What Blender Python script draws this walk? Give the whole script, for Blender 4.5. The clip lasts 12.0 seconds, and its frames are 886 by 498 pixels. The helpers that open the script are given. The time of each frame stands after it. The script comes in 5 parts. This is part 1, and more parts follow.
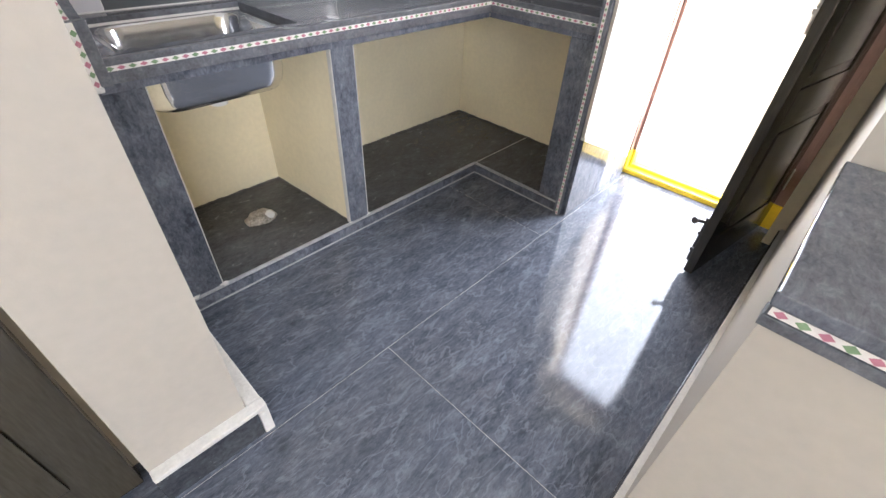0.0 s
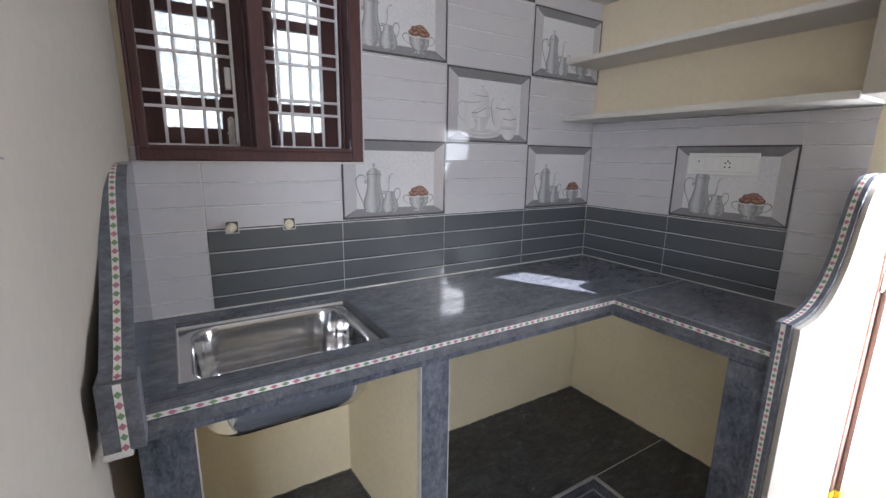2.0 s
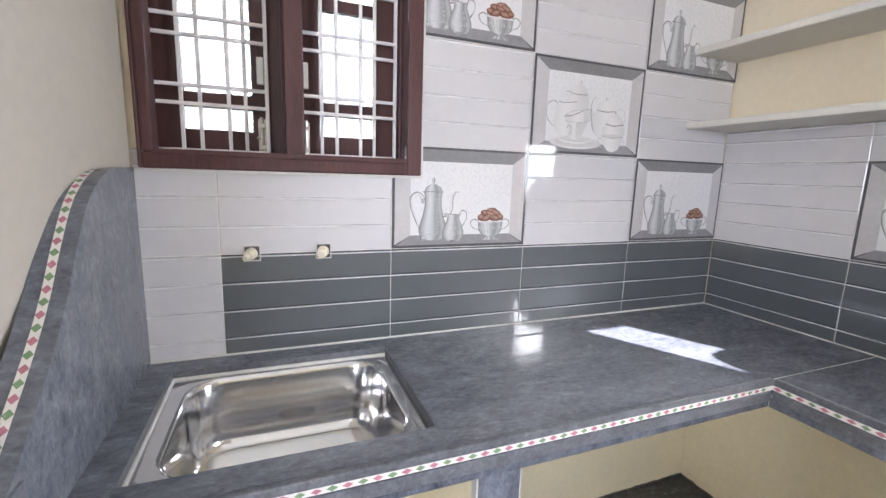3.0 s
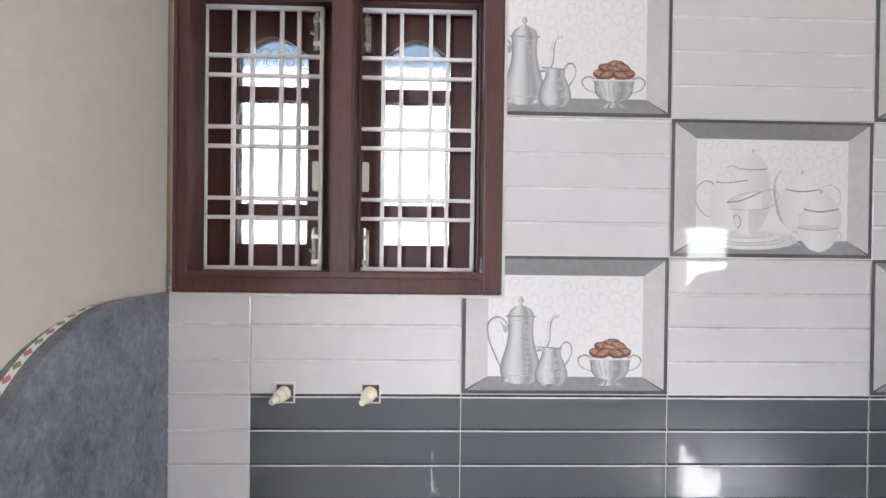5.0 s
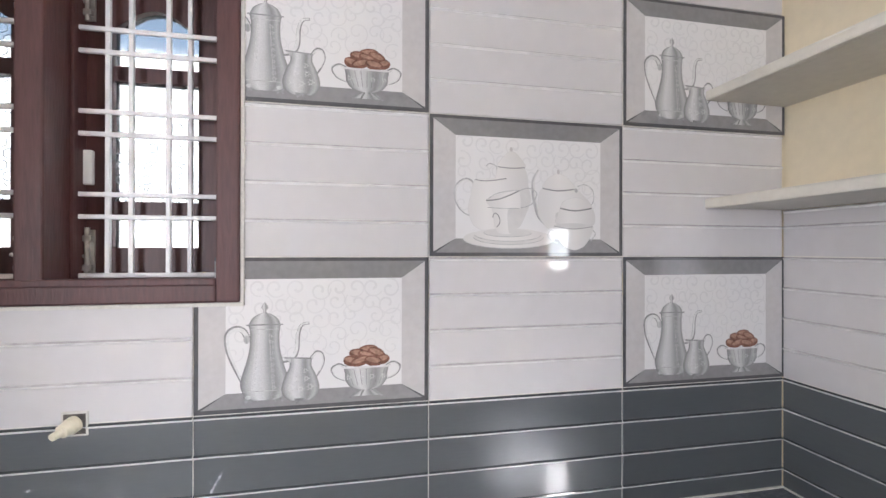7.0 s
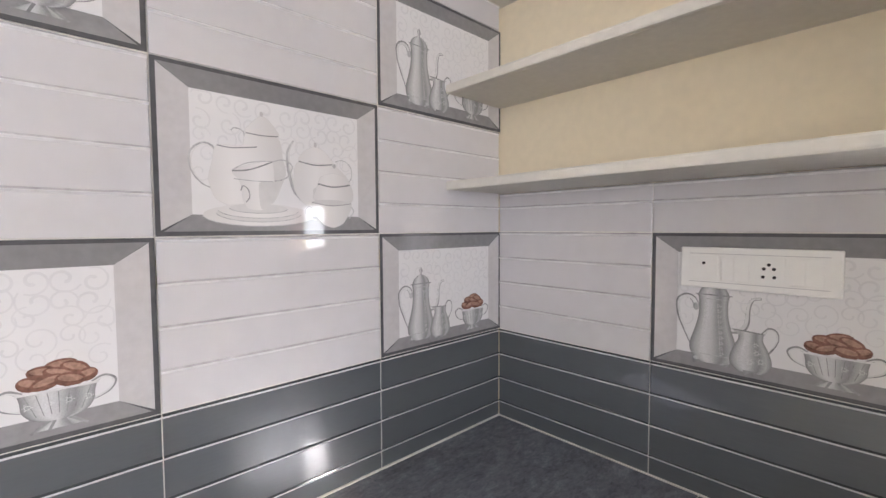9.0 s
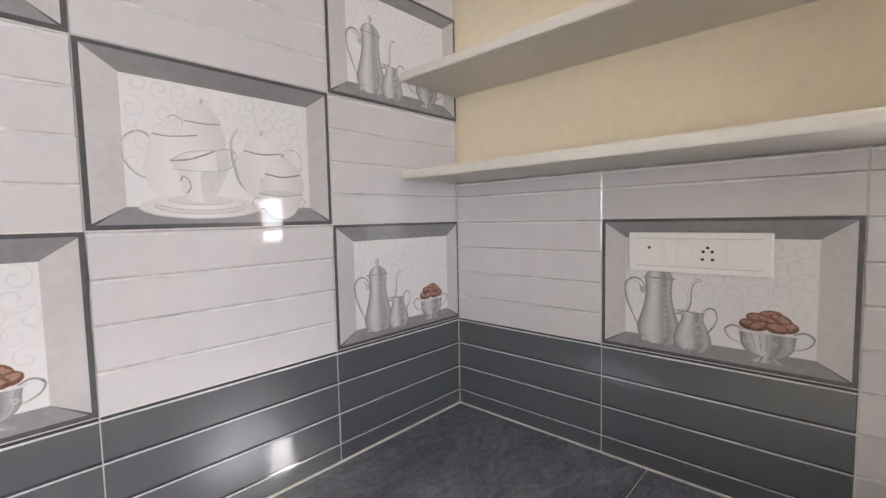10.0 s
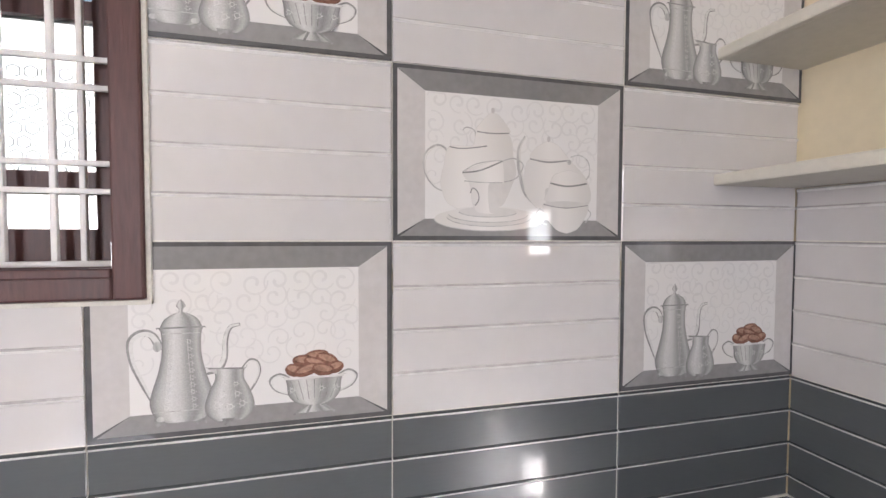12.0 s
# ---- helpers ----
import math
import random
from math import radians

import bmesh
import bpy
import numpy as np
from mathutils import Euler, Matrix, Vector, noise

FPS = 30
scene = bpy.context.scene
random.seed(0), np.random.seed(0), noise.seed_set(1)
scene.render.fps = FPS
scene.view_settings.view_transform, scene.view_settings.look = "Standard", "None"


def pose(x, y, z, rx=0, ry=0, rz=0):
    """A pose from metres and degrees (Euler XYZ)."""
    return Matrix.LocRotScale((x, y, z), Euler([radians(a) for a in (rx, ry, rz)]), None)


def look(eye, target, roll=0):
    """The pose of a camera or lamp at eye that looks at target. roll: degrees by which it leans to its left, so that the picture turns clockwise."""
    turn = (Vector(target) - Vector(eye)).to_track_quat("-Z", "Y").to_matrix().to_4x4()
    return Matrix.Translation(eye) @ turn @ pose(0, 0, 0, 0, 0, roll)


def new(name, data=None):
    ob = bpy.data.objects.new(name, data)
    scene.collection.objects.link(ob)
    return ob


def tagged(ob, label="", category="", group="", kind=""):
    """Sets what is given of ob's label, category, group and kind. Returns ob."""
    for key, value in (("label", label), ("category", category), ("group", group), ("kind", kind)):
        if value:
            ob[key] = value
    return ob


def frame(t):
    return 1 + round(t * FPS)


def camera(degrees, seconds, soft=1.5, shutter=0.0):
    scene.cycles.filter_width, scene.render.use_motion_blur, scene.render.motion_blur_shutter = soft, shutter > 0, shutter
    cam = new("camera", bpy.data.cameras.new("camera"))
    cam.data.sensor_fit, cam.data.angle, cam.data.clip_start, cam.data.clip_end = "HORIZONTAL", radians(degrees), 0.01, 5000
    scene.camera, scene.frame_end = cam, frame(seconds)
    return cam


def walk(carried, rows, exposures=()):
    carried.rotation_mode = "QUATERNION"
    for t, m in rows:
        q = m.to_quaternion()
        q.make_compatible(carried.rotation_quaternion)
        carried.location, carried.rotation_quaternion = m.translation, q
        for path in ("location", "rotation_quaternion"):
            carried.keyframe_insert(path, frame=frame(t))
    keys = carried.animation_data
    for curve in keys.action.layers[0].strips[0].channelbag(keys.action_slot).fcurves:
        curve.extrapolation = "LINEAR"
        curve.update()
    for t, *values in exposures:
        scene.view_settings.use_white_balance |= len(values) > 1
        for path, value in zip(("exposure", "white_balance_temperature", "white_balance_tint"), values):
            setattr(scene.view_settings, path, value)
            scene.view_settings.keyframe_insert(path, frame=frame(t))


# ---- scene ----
cam = camera(91.4, 12.0)
PATH = [
    (0, (-1.728, -1.912, 1.191), (-0.591, -0.864, -0.078), 2.7),
    (0.3, (-1.746, -1.886, 1.206), (-0.54, -0.73, 0.106), 2.5),
    (0.5, (-1.706, -1.906, 1.242), (-0.513, -0.68, 0.207), 1.5),
    (1, (-1.634, -1.796, 1.3), (-0.421, -0.44, 0.47), 0.7),
    (1.5, (-1.608, -1.687, 1.345), (-0.384, -0.216, 0.762), 0.2),
    (2, (-1.433, -1.567, 1.366), (-0.4, 0.093, 0.946), 0.9),
    (2.5, (-1.278, -1.44, 1.366), (-0.363, 0.295, 0.977), 1.6),
    (3, (-1.225, -1.228, 1.345), (-0.5, 0.605, 1.007), 1.8),
    (3.2, (-1.219, -1.207, 1.345), (-0.636, 0.674, 0.996), 1.8),
    (4.8, (-0.955, -0.979, 1.454), (-0.931, 1.02, 1.394), 0.7),
    (5, (-0.968, -0.932, 1.443), (-0.922, 1.068, 1.431), 0.7),
    (5.5, (-0.847, -0.906, 1.452), (-0.823, 1.094, 1.437), 0.3),
    (6, (-0.7, -0.897, 1.45), (-0.667, 1.103, 1.434), 0.4),
    (6.5, (-0.617, -0.921, 1.443), (-0.5, 1.075, 1.435), 0.5),
    (6.7, (-0.601, -0.913, 1.44), (-0.366, 1.073, 1.439), 0.3),
    (8.3, (-0.601, -0.851, 1.453), (0.357, 0.904, 1.417), 0.5),
    (8.5, (-0.597, -0.855, 1.45), (0.496, 0.819, 1.404), 0.3),
    (9, (-0.594, -0.858, 1.44), (0.77, 0.601, 1.34), -0.3),
    (9.5, (-0.585, -0.872, 1.439), (0.905, 0.454, 1.297), -0.7),
    (10, (-0.572, -0.877, 1.434), (0.896, 0.475, 1.295), -1.2),
    (10.5, (-0.53, -0.88, 1.439), (0.733, 0.665, 1.302), -1.3),
    (11, (-0.522, -0.899, 1.439), (0.296, 0.922, 1.32), -0.9),
    (11.5, (-0.542, -0.814, 1.438), (0.029, 1.101, 1.356), 0.0),
    (12, (-0.552, -0.737, 1.439), (-0.054, 1.199, 1.368), 0.2),
]
EXPOSURES = [(0, 2.95, 5650, 13), (0.5, 2.50, 5600, 13), (1.0, 1.97, 5500, 13), (1.5, 1.72, 5400, 13), (2.0, 2.34, 5450, 13), (2.5, 3.08, 5550, 13), (3.0, 3.2, 5550, 13), (5.0, 3.15, 5650, 13), (6.5, 3.1, 5700, 13), (8.5, 3.08, 5800, 14), (9.5, 3.08, 5900, 16), (11, 3.06, 5950, 15), (12, 3.03, 6000, 15)]
walk(cam, [(t, look(eye, target, roll)) for t, eye, target, roll in PATH], EXPOSURES)

# ---- light ----
SUN = Vector((0.55, -1.0, 0.68)).normalized()
world = bpy.data.worlds.new("world")
scene.world = world
world.use_nodes = True
sky = world.node_tree.nodes.new("ShaderNodeTexSky")
sky.sky_type, sky.sun_disc, sky.dust_density, sky.ozone_density = "NISHITA", False, 9.0, 0.2
sky.sun_elevation, sky.sun_rotation = math.asin(SUN.z), math.atan2(SUN.x, SUN.y)
backdrop = world.node_tree.nodes["Background"]
haze = world.node_tree.nodes.new("ShaderNodeHueSaturation")
haze.inputs["Saturation"].default_value = 0.5
world.node_tree.links.new(sky.outputs[0], haze.inputs["Color"])
world.node_tree.links.new(haze.outputs[0], backdrop.inputs[0])
backdrop.inputs[1].default_value = 0.15
sun = bpy.data.lights.new("sun", "SUN")
sun.energy, sun.angle, sun.color = 5.0, radians(0.6), (1.0, 0.90, 0.82)
new("sun", sun).matrix_world = look(SUN * 20, (0, 0, 0))


def opening_lamp(name, eye, target, w, h, watts, color):
    lamp = bpy.data.lights.new(name, "AREA")
    lamp.shape, lamp.size, lamp.size_y, lamp.energy, lamp.color = "RECTANGLE", w, h, watts, color
    new(name, lamp).matrix_world = look(eye, target)


# added fill lamps in two unseen living room openings, sky light in kitchen door
opening_lamp("window_light", (-4.66, -3.9, 1.6), (-1.2, -1.2, 0.6), 1.7, 1.4, 0.35, (0.97, 0.97, 1.0))
opening_lamp("front_window_light", (-3.17, -4.96, 1.63), (-1.2, -0.3, 1.0), 1.1, 1.36, 12.5, (1.0, 0.98, 0.96))
opening_lamp("door_light", (0.70, -1.50, 1.04), (-1, -1.50, 0.98), 0.68, 1.90, 8.0, (1.0, 0.98, 0.96))


# ---- materials ----
def material(name, color, rough=0.5, metal=0.0, spec=0.5, var=0.12, scale=6.0, fine=60.0, bump=0.02, stretch=(1, 1, 1), island=0.0, coat=0.0):
    """A painted or stone surface with variation at a coarse and a fine scale."""
    m = bpy.data.materials.new(name)
    m.use_nodes = True
    nt, b = m.node_tree, m.node_tree.nodes["Principled BSDF"]
    b.inputs["Metallic"].default_value, b.inputs["Specular IOR Level"].default_value = metal, spec
    b.inputs["Coat Weight"].default_value, b.inputs["Coat Roughness"].default_value = coat, 0.025
    co, mp = nt.nodes.new("ShaderNodeTexCoord"), nt.nodes.new("ShaderNodeMapping")
    geo = nt.nodes.new("ShaderNodeNewGeometry")
    mp.inputs["Scale"].default_value = stretch
    nt.links.new(geo.outputs["Position"], mp.inputs[0])
    n1, n2 = nt.nodes.new("ShaderNodeTexNoise"), nt.nodes.new("ShaderNodeTexNoise")
    for n, s, d in ((n1, scale, 5), (n2, fine, 4)):
        n.inputs["Scale"].default_value, n.inputs["Detail"].default_value = s, d
        nt.links.new(mp.outputs[0], n.inputs["Vector"])
    add = nt.nodes.new("ShaderNodeMath")
    add.operation = "ADD"
    nt.links.new(n1.outputs[0], add.inputs[0]), nt.links.new(n2.outputs[0], add.inputs[1])
    value = add.outputs[0]
    if island:
        info, mul = nt.nodes.new("ShaderNodeObjectInfo"), nt.nodes.new("ShaderNodeMath")
        mul.operation = "MULTIPLY_ADD"
        mul.inputs[1].default_value = island
        nt.links.new(info.outputs["Random"], mul.inputs[0]), nt.links.new(value, mul.inputs[2])
        value = mul.outputs[0]
    ramp = nt.nodes.new("ShaderNodeMapRange")
    ramp.inputs[1].default_value, ramp.inputs[2].default_value = 0.65, 1.35
    ramp.inputs[3].default_value, ramp.inputs[4].default_value = 1 - var, 1 + var
    nt.links.new(value, ramp.inputs[0])
    mix = nt.nodes.new("ShaderNodeVectorMath")
    mix.operation = "SCALE"
    mix.inputs[0].default_value = color
    nt.links.new(ramp.outputs[0], mix.inputs["Scale"]), nt.links.new(mix.outputs[0], b.inputs["Base Color"])
    rr = nt.nodes.new("ShaderNodeMapRange")
    rr.inputs[3].default_value, rr.inputs[4].default_value = rough * 0.8, rough * 1.25
    nt.links.new(n1.outputs[0], rr.inputs[0]), nt.links.new(rr.outputs[0], b.inputs["Roughness"])
    if bump:
        bp = nt.nodes.new("ShaderNodeBump")
        bp.inputs["Strength"].default_value, bp.inputs["Distance"].default_value = 1.0, bump * 0.02
        nt.links.new(n2.outputs[0], bp.inputs["Height"]), nt.links.new(bp.outputs[0], b.inputs["Normal"])
    return m


def granite(name, dark, light, stretch, rough, size=1.0, spec=0.5, vein=0.0, turn=-24):
    """Polished slate-blue granite: cloudy streaks, fine speckle, pale flecks."""
    m = bpy.data.materials.new(name)
    m.use_nodes = True
    nt, b = m.node_tree, m.node_tree.nodes["Principled BSDF"]
    b.inputs["Specular IOR Level"].default_value = spec
    geo, mp = nt.nodes.new("ShaderNodeNewGeometry"), nt.nodes.new("ShaderNodeMapping")
    info = nt.nodes.new("ShaderNodeObjectInfo")
    mp.inputs["Scale"].default_value, mp.inputs["Rotation"].default_value = stretch, (0, 0, radians(turn))
    nt.links.new(geo.outputs["Position"], mp.inputs[0]), nt.links.new(info.outputs["Random"], mp.inputs["Location"])
    n1, n2, n3 = [nt.nodes.new("ShaderNodeTexNoise") for _ in range(3)]
    for n, s, d, r in ((n1, 8.0, 9, 0.7), (n2, 75.0, 6, 0.7), (n3, 22.0, 8, 0.75)):
        n.inputs["Scale"].default_value, n.inputs["Detail"].default_value, n.inputs["Roughness"].default_value = s * size, d, r
        n.inputs["Distortion"].default_value = 0.6
        nt.links.new(mp.outputs[0], n.inputs["Vector"])
    a, c = nt.nodes.new("ShaderNodeMath"), nt.nodes.new("ShaderNodeMath")
    a.operation = c.operation = "ADD"
    nt.links.new(n1.outputs[0], a.inputs[0]), nt.links.new(n2.outputs[0], a.inputs[1])
    nt.links.new(a.outputs[0], c.inputs[0]), nt.links.new(n3.outputs[0], c.inputs[1])
    ramp = nt.nodes.new("ShaderNodeValToRGB")
    e = ramp.color_ramp.elements
    e[0].position, e[0].color = 0.40, (*dark, 1)
    e[1].position, e[1].color = 0.66, (*light, 1)
    k = e.new(0.53)
    k.color = (*[(p + q) / 2 * 0.92 for p, q in zip(dark, light)], 1)
    third = nt.nodes.new("ShaderNodeMath")
    third.operation = "DIVIDE"
    third.inputs[1].default_value = 3.0
    nt.links.new(c.outputs[0], third.inputs[0]), nt.links.new(third.outputs[0], ramp.inputs[0])
    nt.links.new(ramp.outputs[0], b.inputs["Base Color"])
    if vein:
        # thin pale veins along the grain
        n4, off, line, mix = [nt.nodes.new("ShaderNode" + k) for k in ("TexNoise", "Math", "MapRange", "Mix")]
        n4.inputs["Scale"].default_value, n4.inputs["Detail"].default_value, n4.inputs["Distortion"].default_value = 14.0, 9, 0.5
        nt.links.new(mp.outputs[0], n4.inputs["Vector"])
        off.operation = "PINGPONG"
        off.inputs[1].default_value = 0.13
        nt.links.new(n4.outputs[0], off.inputs[0])
        line.inputs[1].default_value, line.inputs[2].default_value = 0.0, 0.022
        line.inputs[3].default_value, line.inputs[4].default_value = vein, 0.0
        nt.links.new(off.outputs[0], line.inputs[0])
        mix.data_type = "RGBA"
        mix.inputs[7].default_value = (*[q * 1.45 for q in light], 1)
        nt.links.new(line.outputs[0], mix.inputs[0]), nt.links.new(ramp.outputs[0], mix.inputs[6])
        nt.links.new(mix.outputs[2], b.inputs["Base Color"])
    rr = nt.nodes.new("ShaderNodeMapRange")
    rr.inputs[1].default_value, rr.inputs[2].default_value = 0.3, 0.7
    rr.inputs[3].default_value, rr.inputs[4].default_value = rough * 0.7, rough * 1.5
    nt.links.new(n3.outputs[0], rr.inputs[0]), nt.links.new(rr.outputs[0], b.inputs["Roughness"])
    bp = nt.nodes.new("ShaderNodeBump")
    bp.inputs["Strength"].default_value, bp.inputs["Distance"].default_value = 0.4, 0.0004
    nt.links.new(n3.outputs[0], bp.inputs["Height"]), nt.links.new(bp.outputs[0], b.inputs["Normal"])
    return m


CREAM = material("cream_wall_paint", (0.78, 0.69, 0.515), 0.6, var=0.05, scale=1.5, fine=40, bump=0.03)
# cream paint darkened to hold down the lamp light on the walls using it
DIM_CREAM = material("dimmed_cream_paint", (0.455, 0.415, 0.35), 0.6, var=0.05, scale=1.5, fine=40, bump=0.03)
SHELF_PAINT = material("shelf_whitewash", (0.66, 0.63, 0.565), 0.65, var=0.06, scale=4, fine=50, bump=0.05)
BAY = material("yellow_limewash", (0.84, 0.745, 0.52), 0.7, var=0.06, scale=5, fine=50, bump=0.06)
COVER = material("crumpled_grey_cover", (0.40, 0.36, 0.31), 0.5, var=0.6, scale=55, fine=140, bump=0.6)
CEIL = material("ceiling_whitewash", (0.80, 0.79, 0.76), 0.8, var=0.04, bump=0.03)
STONE_FLOOR = granite("floor_granite", (0.050, 0.056, 0.072), (0.205, 0.225, 0.27), (0.5, 1.4, 1.0), 0.024, 1.15, 0.42, 0.30, -6)
STONE = granite("slate_granite", (0.082, 0.088, 0.104), (0.26, 0.272, 0.31), (0.8, 1.6, 1.0), 0.035)
STONE_DARK = granite("dark_granite", (0.030, 0.032, 0.038), (0.110, 0.115, 0.126), (0.8, 1.6, 1.0), 0.2)
STONE_ROUGH = granite("sawn_granite", (0.06, 0.062, 0.07), (0.22, 0.225, 0.245), (1.5, 1.5, 1.5), 0.45)
STONE_FACE = granite("facing_granite", (0.045, 0.050, 0.064), (0.235, 0.25, 0.29), (1.2, 1.2, 0.7), 0.12)
CEMENT = material("white_cement", (0.62, 0.60, 0.56), 0.85, var=0.12, scale=18, fine=120, bump=0.08)
GREY_CEMENT = material("grey_cement_edge", (0.34, 0.34, 0.34), 0.85, var=0.3, scale=22, fine=120, bump=0.12)
RAW = material("raw_mortar", (0.10, 0.09, 0.08), 0.9, var=0.4, scale=14, fine=90, bump=0.5)
WHITE_TILE = material("white_glazed_tile", (0.62, 0.603, 0.612), 0.030, var=0.03, scale=3, fine=25, bump=0.004, island=0.12)
GREY_TILE = material("slate_glazed_tile", (0.080, 0.089, 0.095), 0.33, spec=1.0, coat=0.9, var=0.08, scale=3, fine=160, bump=0.006, stretch=(0.2, 0.2, 1.6), island=0.15)
WOOD = material("dark_red_wood_polish", (0.078, 0.030, 0.028), 0.45, var=0.3, scale=3, fine=40, bump=0.03, stretch=(5, 5, 0.6))
FRAME_WOOD = material("brown_door_frame_paint", (0.21, 0.125, 0.10), 0.35, var=0.2, scale=3, fine=40, bump=0.03, stretch=(5, 5, 0.6))
DOOR_WOOD = material("dark_door_polish", (0.050, 0.043, 0.030), 0.16, var=0.3, scale=3, fine=40, bump=0.02, stretch=(5, 5, 0.5))
YELLOW = material("yellow_paint", (0.85, 0.62, 0.02), 0.35, var=0.08, bump=0.02)
BAR = material("white_enamel_bar", (0.80, 0.78, 0.78), 0.35, var=0.06, scale=20, bump=0.03)
STEEL = material("stainless_steel", (0.74, 0.735, 0.73), 0.13, metal=1.0, var=0.06, scale=4, fine=120, bump=0.004)
CHROME = material("dull_zinc", (0.55, 0.53, 0.50), 0.32, metal=0.9, var=0.2, scale=30, bump=0.02)
PLASTIC = material("white_plastic", (0.82, 0.81, 0.78), 0.28, var=0.02, bump=0.0)
PLUG = material("ivory_plastic", (0.76, 0.70, 0.55), 0.4, var=0.06, bump=0.01)
IRON = material("dark_iron", (0.085, 0.08, 0.075), 0.4, metal=0.6, var=0.2, scale=30, bump=0.03)
BLACK = material("black_slot", (0.015, 0.015, 0.015), 0.5, var=0.02, bump=0.0)
PINK = material("pink_inlay", (0.48, 0.20, 0.25), 0.25, var=0.15, scale=40, bump=0.0)
GREEN = material("green_inlay", (0.21, 0.31, 0.17), 0.25, var=0.15, scale=40, bump=0.0)
INLAY = material("white_inlay_strip", (0.78, 0.75, 0.70), 0.25, var=0.06, scale=40, bump=0.0)
# printed glaze of the picture tiles
P_LINE = material("printed_charcoal", (0.10, 0.10, 0.105), 0.05, var=0.15, scale=30, bump=0.0)
P_TOP = material("printed_grey", (0.24, 0.235, 0.24), 0.05, var=0.12, scale=5, bump=0.0)
P_SIDE = material("printed_mid_grey", (0.55, 0.53, 0.535), 0.05, var=0.08, scale=6, bump=0.0)
P_SHELF = material("printed_shelf_grey", (0.28, 0.275, 0.28), 0.05, var=0.15, scale=4, bump=0.0)
P_SILVER = material("printed_silver", (0.46, 0.46, 0.465), 0.05, var=0.35, scale=22, fine=110, bump=0.0, stretch=(2.2, 2.2, 0.5))
P_SHADE = material("printed_silver_shade", (0.29, 0.29, 0.295), 0.05, var=0.3, scale=30, fine=120, bump=0.0)
P_LIGHT = material("printed_silver_light", (0.68, 0.68, 0.68), 0.05, var=0.15, scale=30, fine=140, bump=0.0)
P_CHINA_SHADE = material("printed_china_shade", (0.635, 0.62, 0.615), 0.05, var=0.06, scale=9, bump=0.0)
P_DATE = material("printed_date_brown", (0.20, 0.10, 0.073), 0.05, var=0.5, scale=60, fine=160, bump=0.0)
P_DATE2 = material("printed_date_light", (0.36, 0.215, 0.16), 0.05, var=0.4, scale=60, fine=160, bump=0.0)


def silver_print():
    """Printed silverware: shading drawn as light and dark vertical bands over an engraved pattern."""
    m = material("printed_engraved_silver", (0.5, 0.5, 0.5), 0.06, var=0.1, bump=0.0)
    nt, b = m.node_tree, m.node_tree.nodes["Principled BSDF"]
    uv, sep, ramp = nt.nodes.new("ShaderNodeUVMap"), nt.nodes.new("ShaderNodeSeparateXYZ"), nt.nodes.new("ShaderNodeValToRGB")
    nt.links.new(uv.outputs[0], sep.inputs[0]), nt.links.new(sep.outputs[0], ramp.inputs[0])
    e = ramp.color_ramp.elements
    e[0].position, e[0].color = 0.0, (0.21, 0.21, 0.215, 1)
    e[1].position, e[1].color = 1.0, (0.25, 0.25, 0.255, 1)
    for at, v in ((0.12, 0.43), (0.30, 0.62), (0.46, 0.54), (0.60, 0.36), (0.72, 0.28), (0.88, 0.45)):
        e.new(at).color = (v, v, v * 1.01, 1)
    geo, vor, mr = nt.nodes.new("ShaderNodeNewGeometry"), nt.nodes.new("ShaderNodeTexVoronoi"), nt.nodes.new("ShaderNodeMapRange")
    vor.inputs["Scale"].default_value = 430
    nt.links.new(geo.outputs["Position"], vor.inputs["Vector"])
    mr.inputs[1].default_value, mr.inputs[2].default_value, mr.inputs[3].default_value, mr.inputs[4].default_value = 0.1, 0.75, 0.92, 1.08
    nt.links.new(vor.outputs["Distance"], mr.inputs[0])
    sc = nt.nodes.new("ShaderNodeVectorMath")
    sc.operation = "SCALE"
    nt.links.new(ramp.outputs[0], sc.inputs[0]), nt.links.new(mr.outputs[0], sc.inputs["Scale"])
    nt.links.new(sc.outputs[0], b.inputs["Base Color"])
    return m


def china_print():
    """Printed white china: soft shading across each vessel."""
    m = material("printed_china_white", (0.77, 0.75, 0.74), 0.05, var=0.05, bump=0.0)
    nt, b = m.node_tree, m.node_tree.nodes["Principled BSDF"]
    co, sep, ramp = nt.nodes.new("ShaderNodeTexCoord"), nt.nodes.new("ShaderNodeSeparateXYZ"), nt.nodes.new("ShaderNodeValToRGB")
    nt.links.new(co.outputs["Generated"], sep.inputs[0]), nt.links.new(sep.outputs[0], ramp.inputs[0])
    e = ramp.color_ramp.elements
    e[0].position, e[0].color = 0.0, (0.655, 0.64, 0.635, 1)
    e[1].position, e[1].color = 1.0, (0.62, 0.605, 0.60, 1)
    for at, v in ((0.22, 0.70), (0.42, 0.77), (0.58, 0.745), (0.80, 0.665)):
        e.new(at).color = (v, v * 0.975, v * 0.965, 1)
    nt.links.new(ramp.outputs[0], b.inputs["Base Color"])
    return m


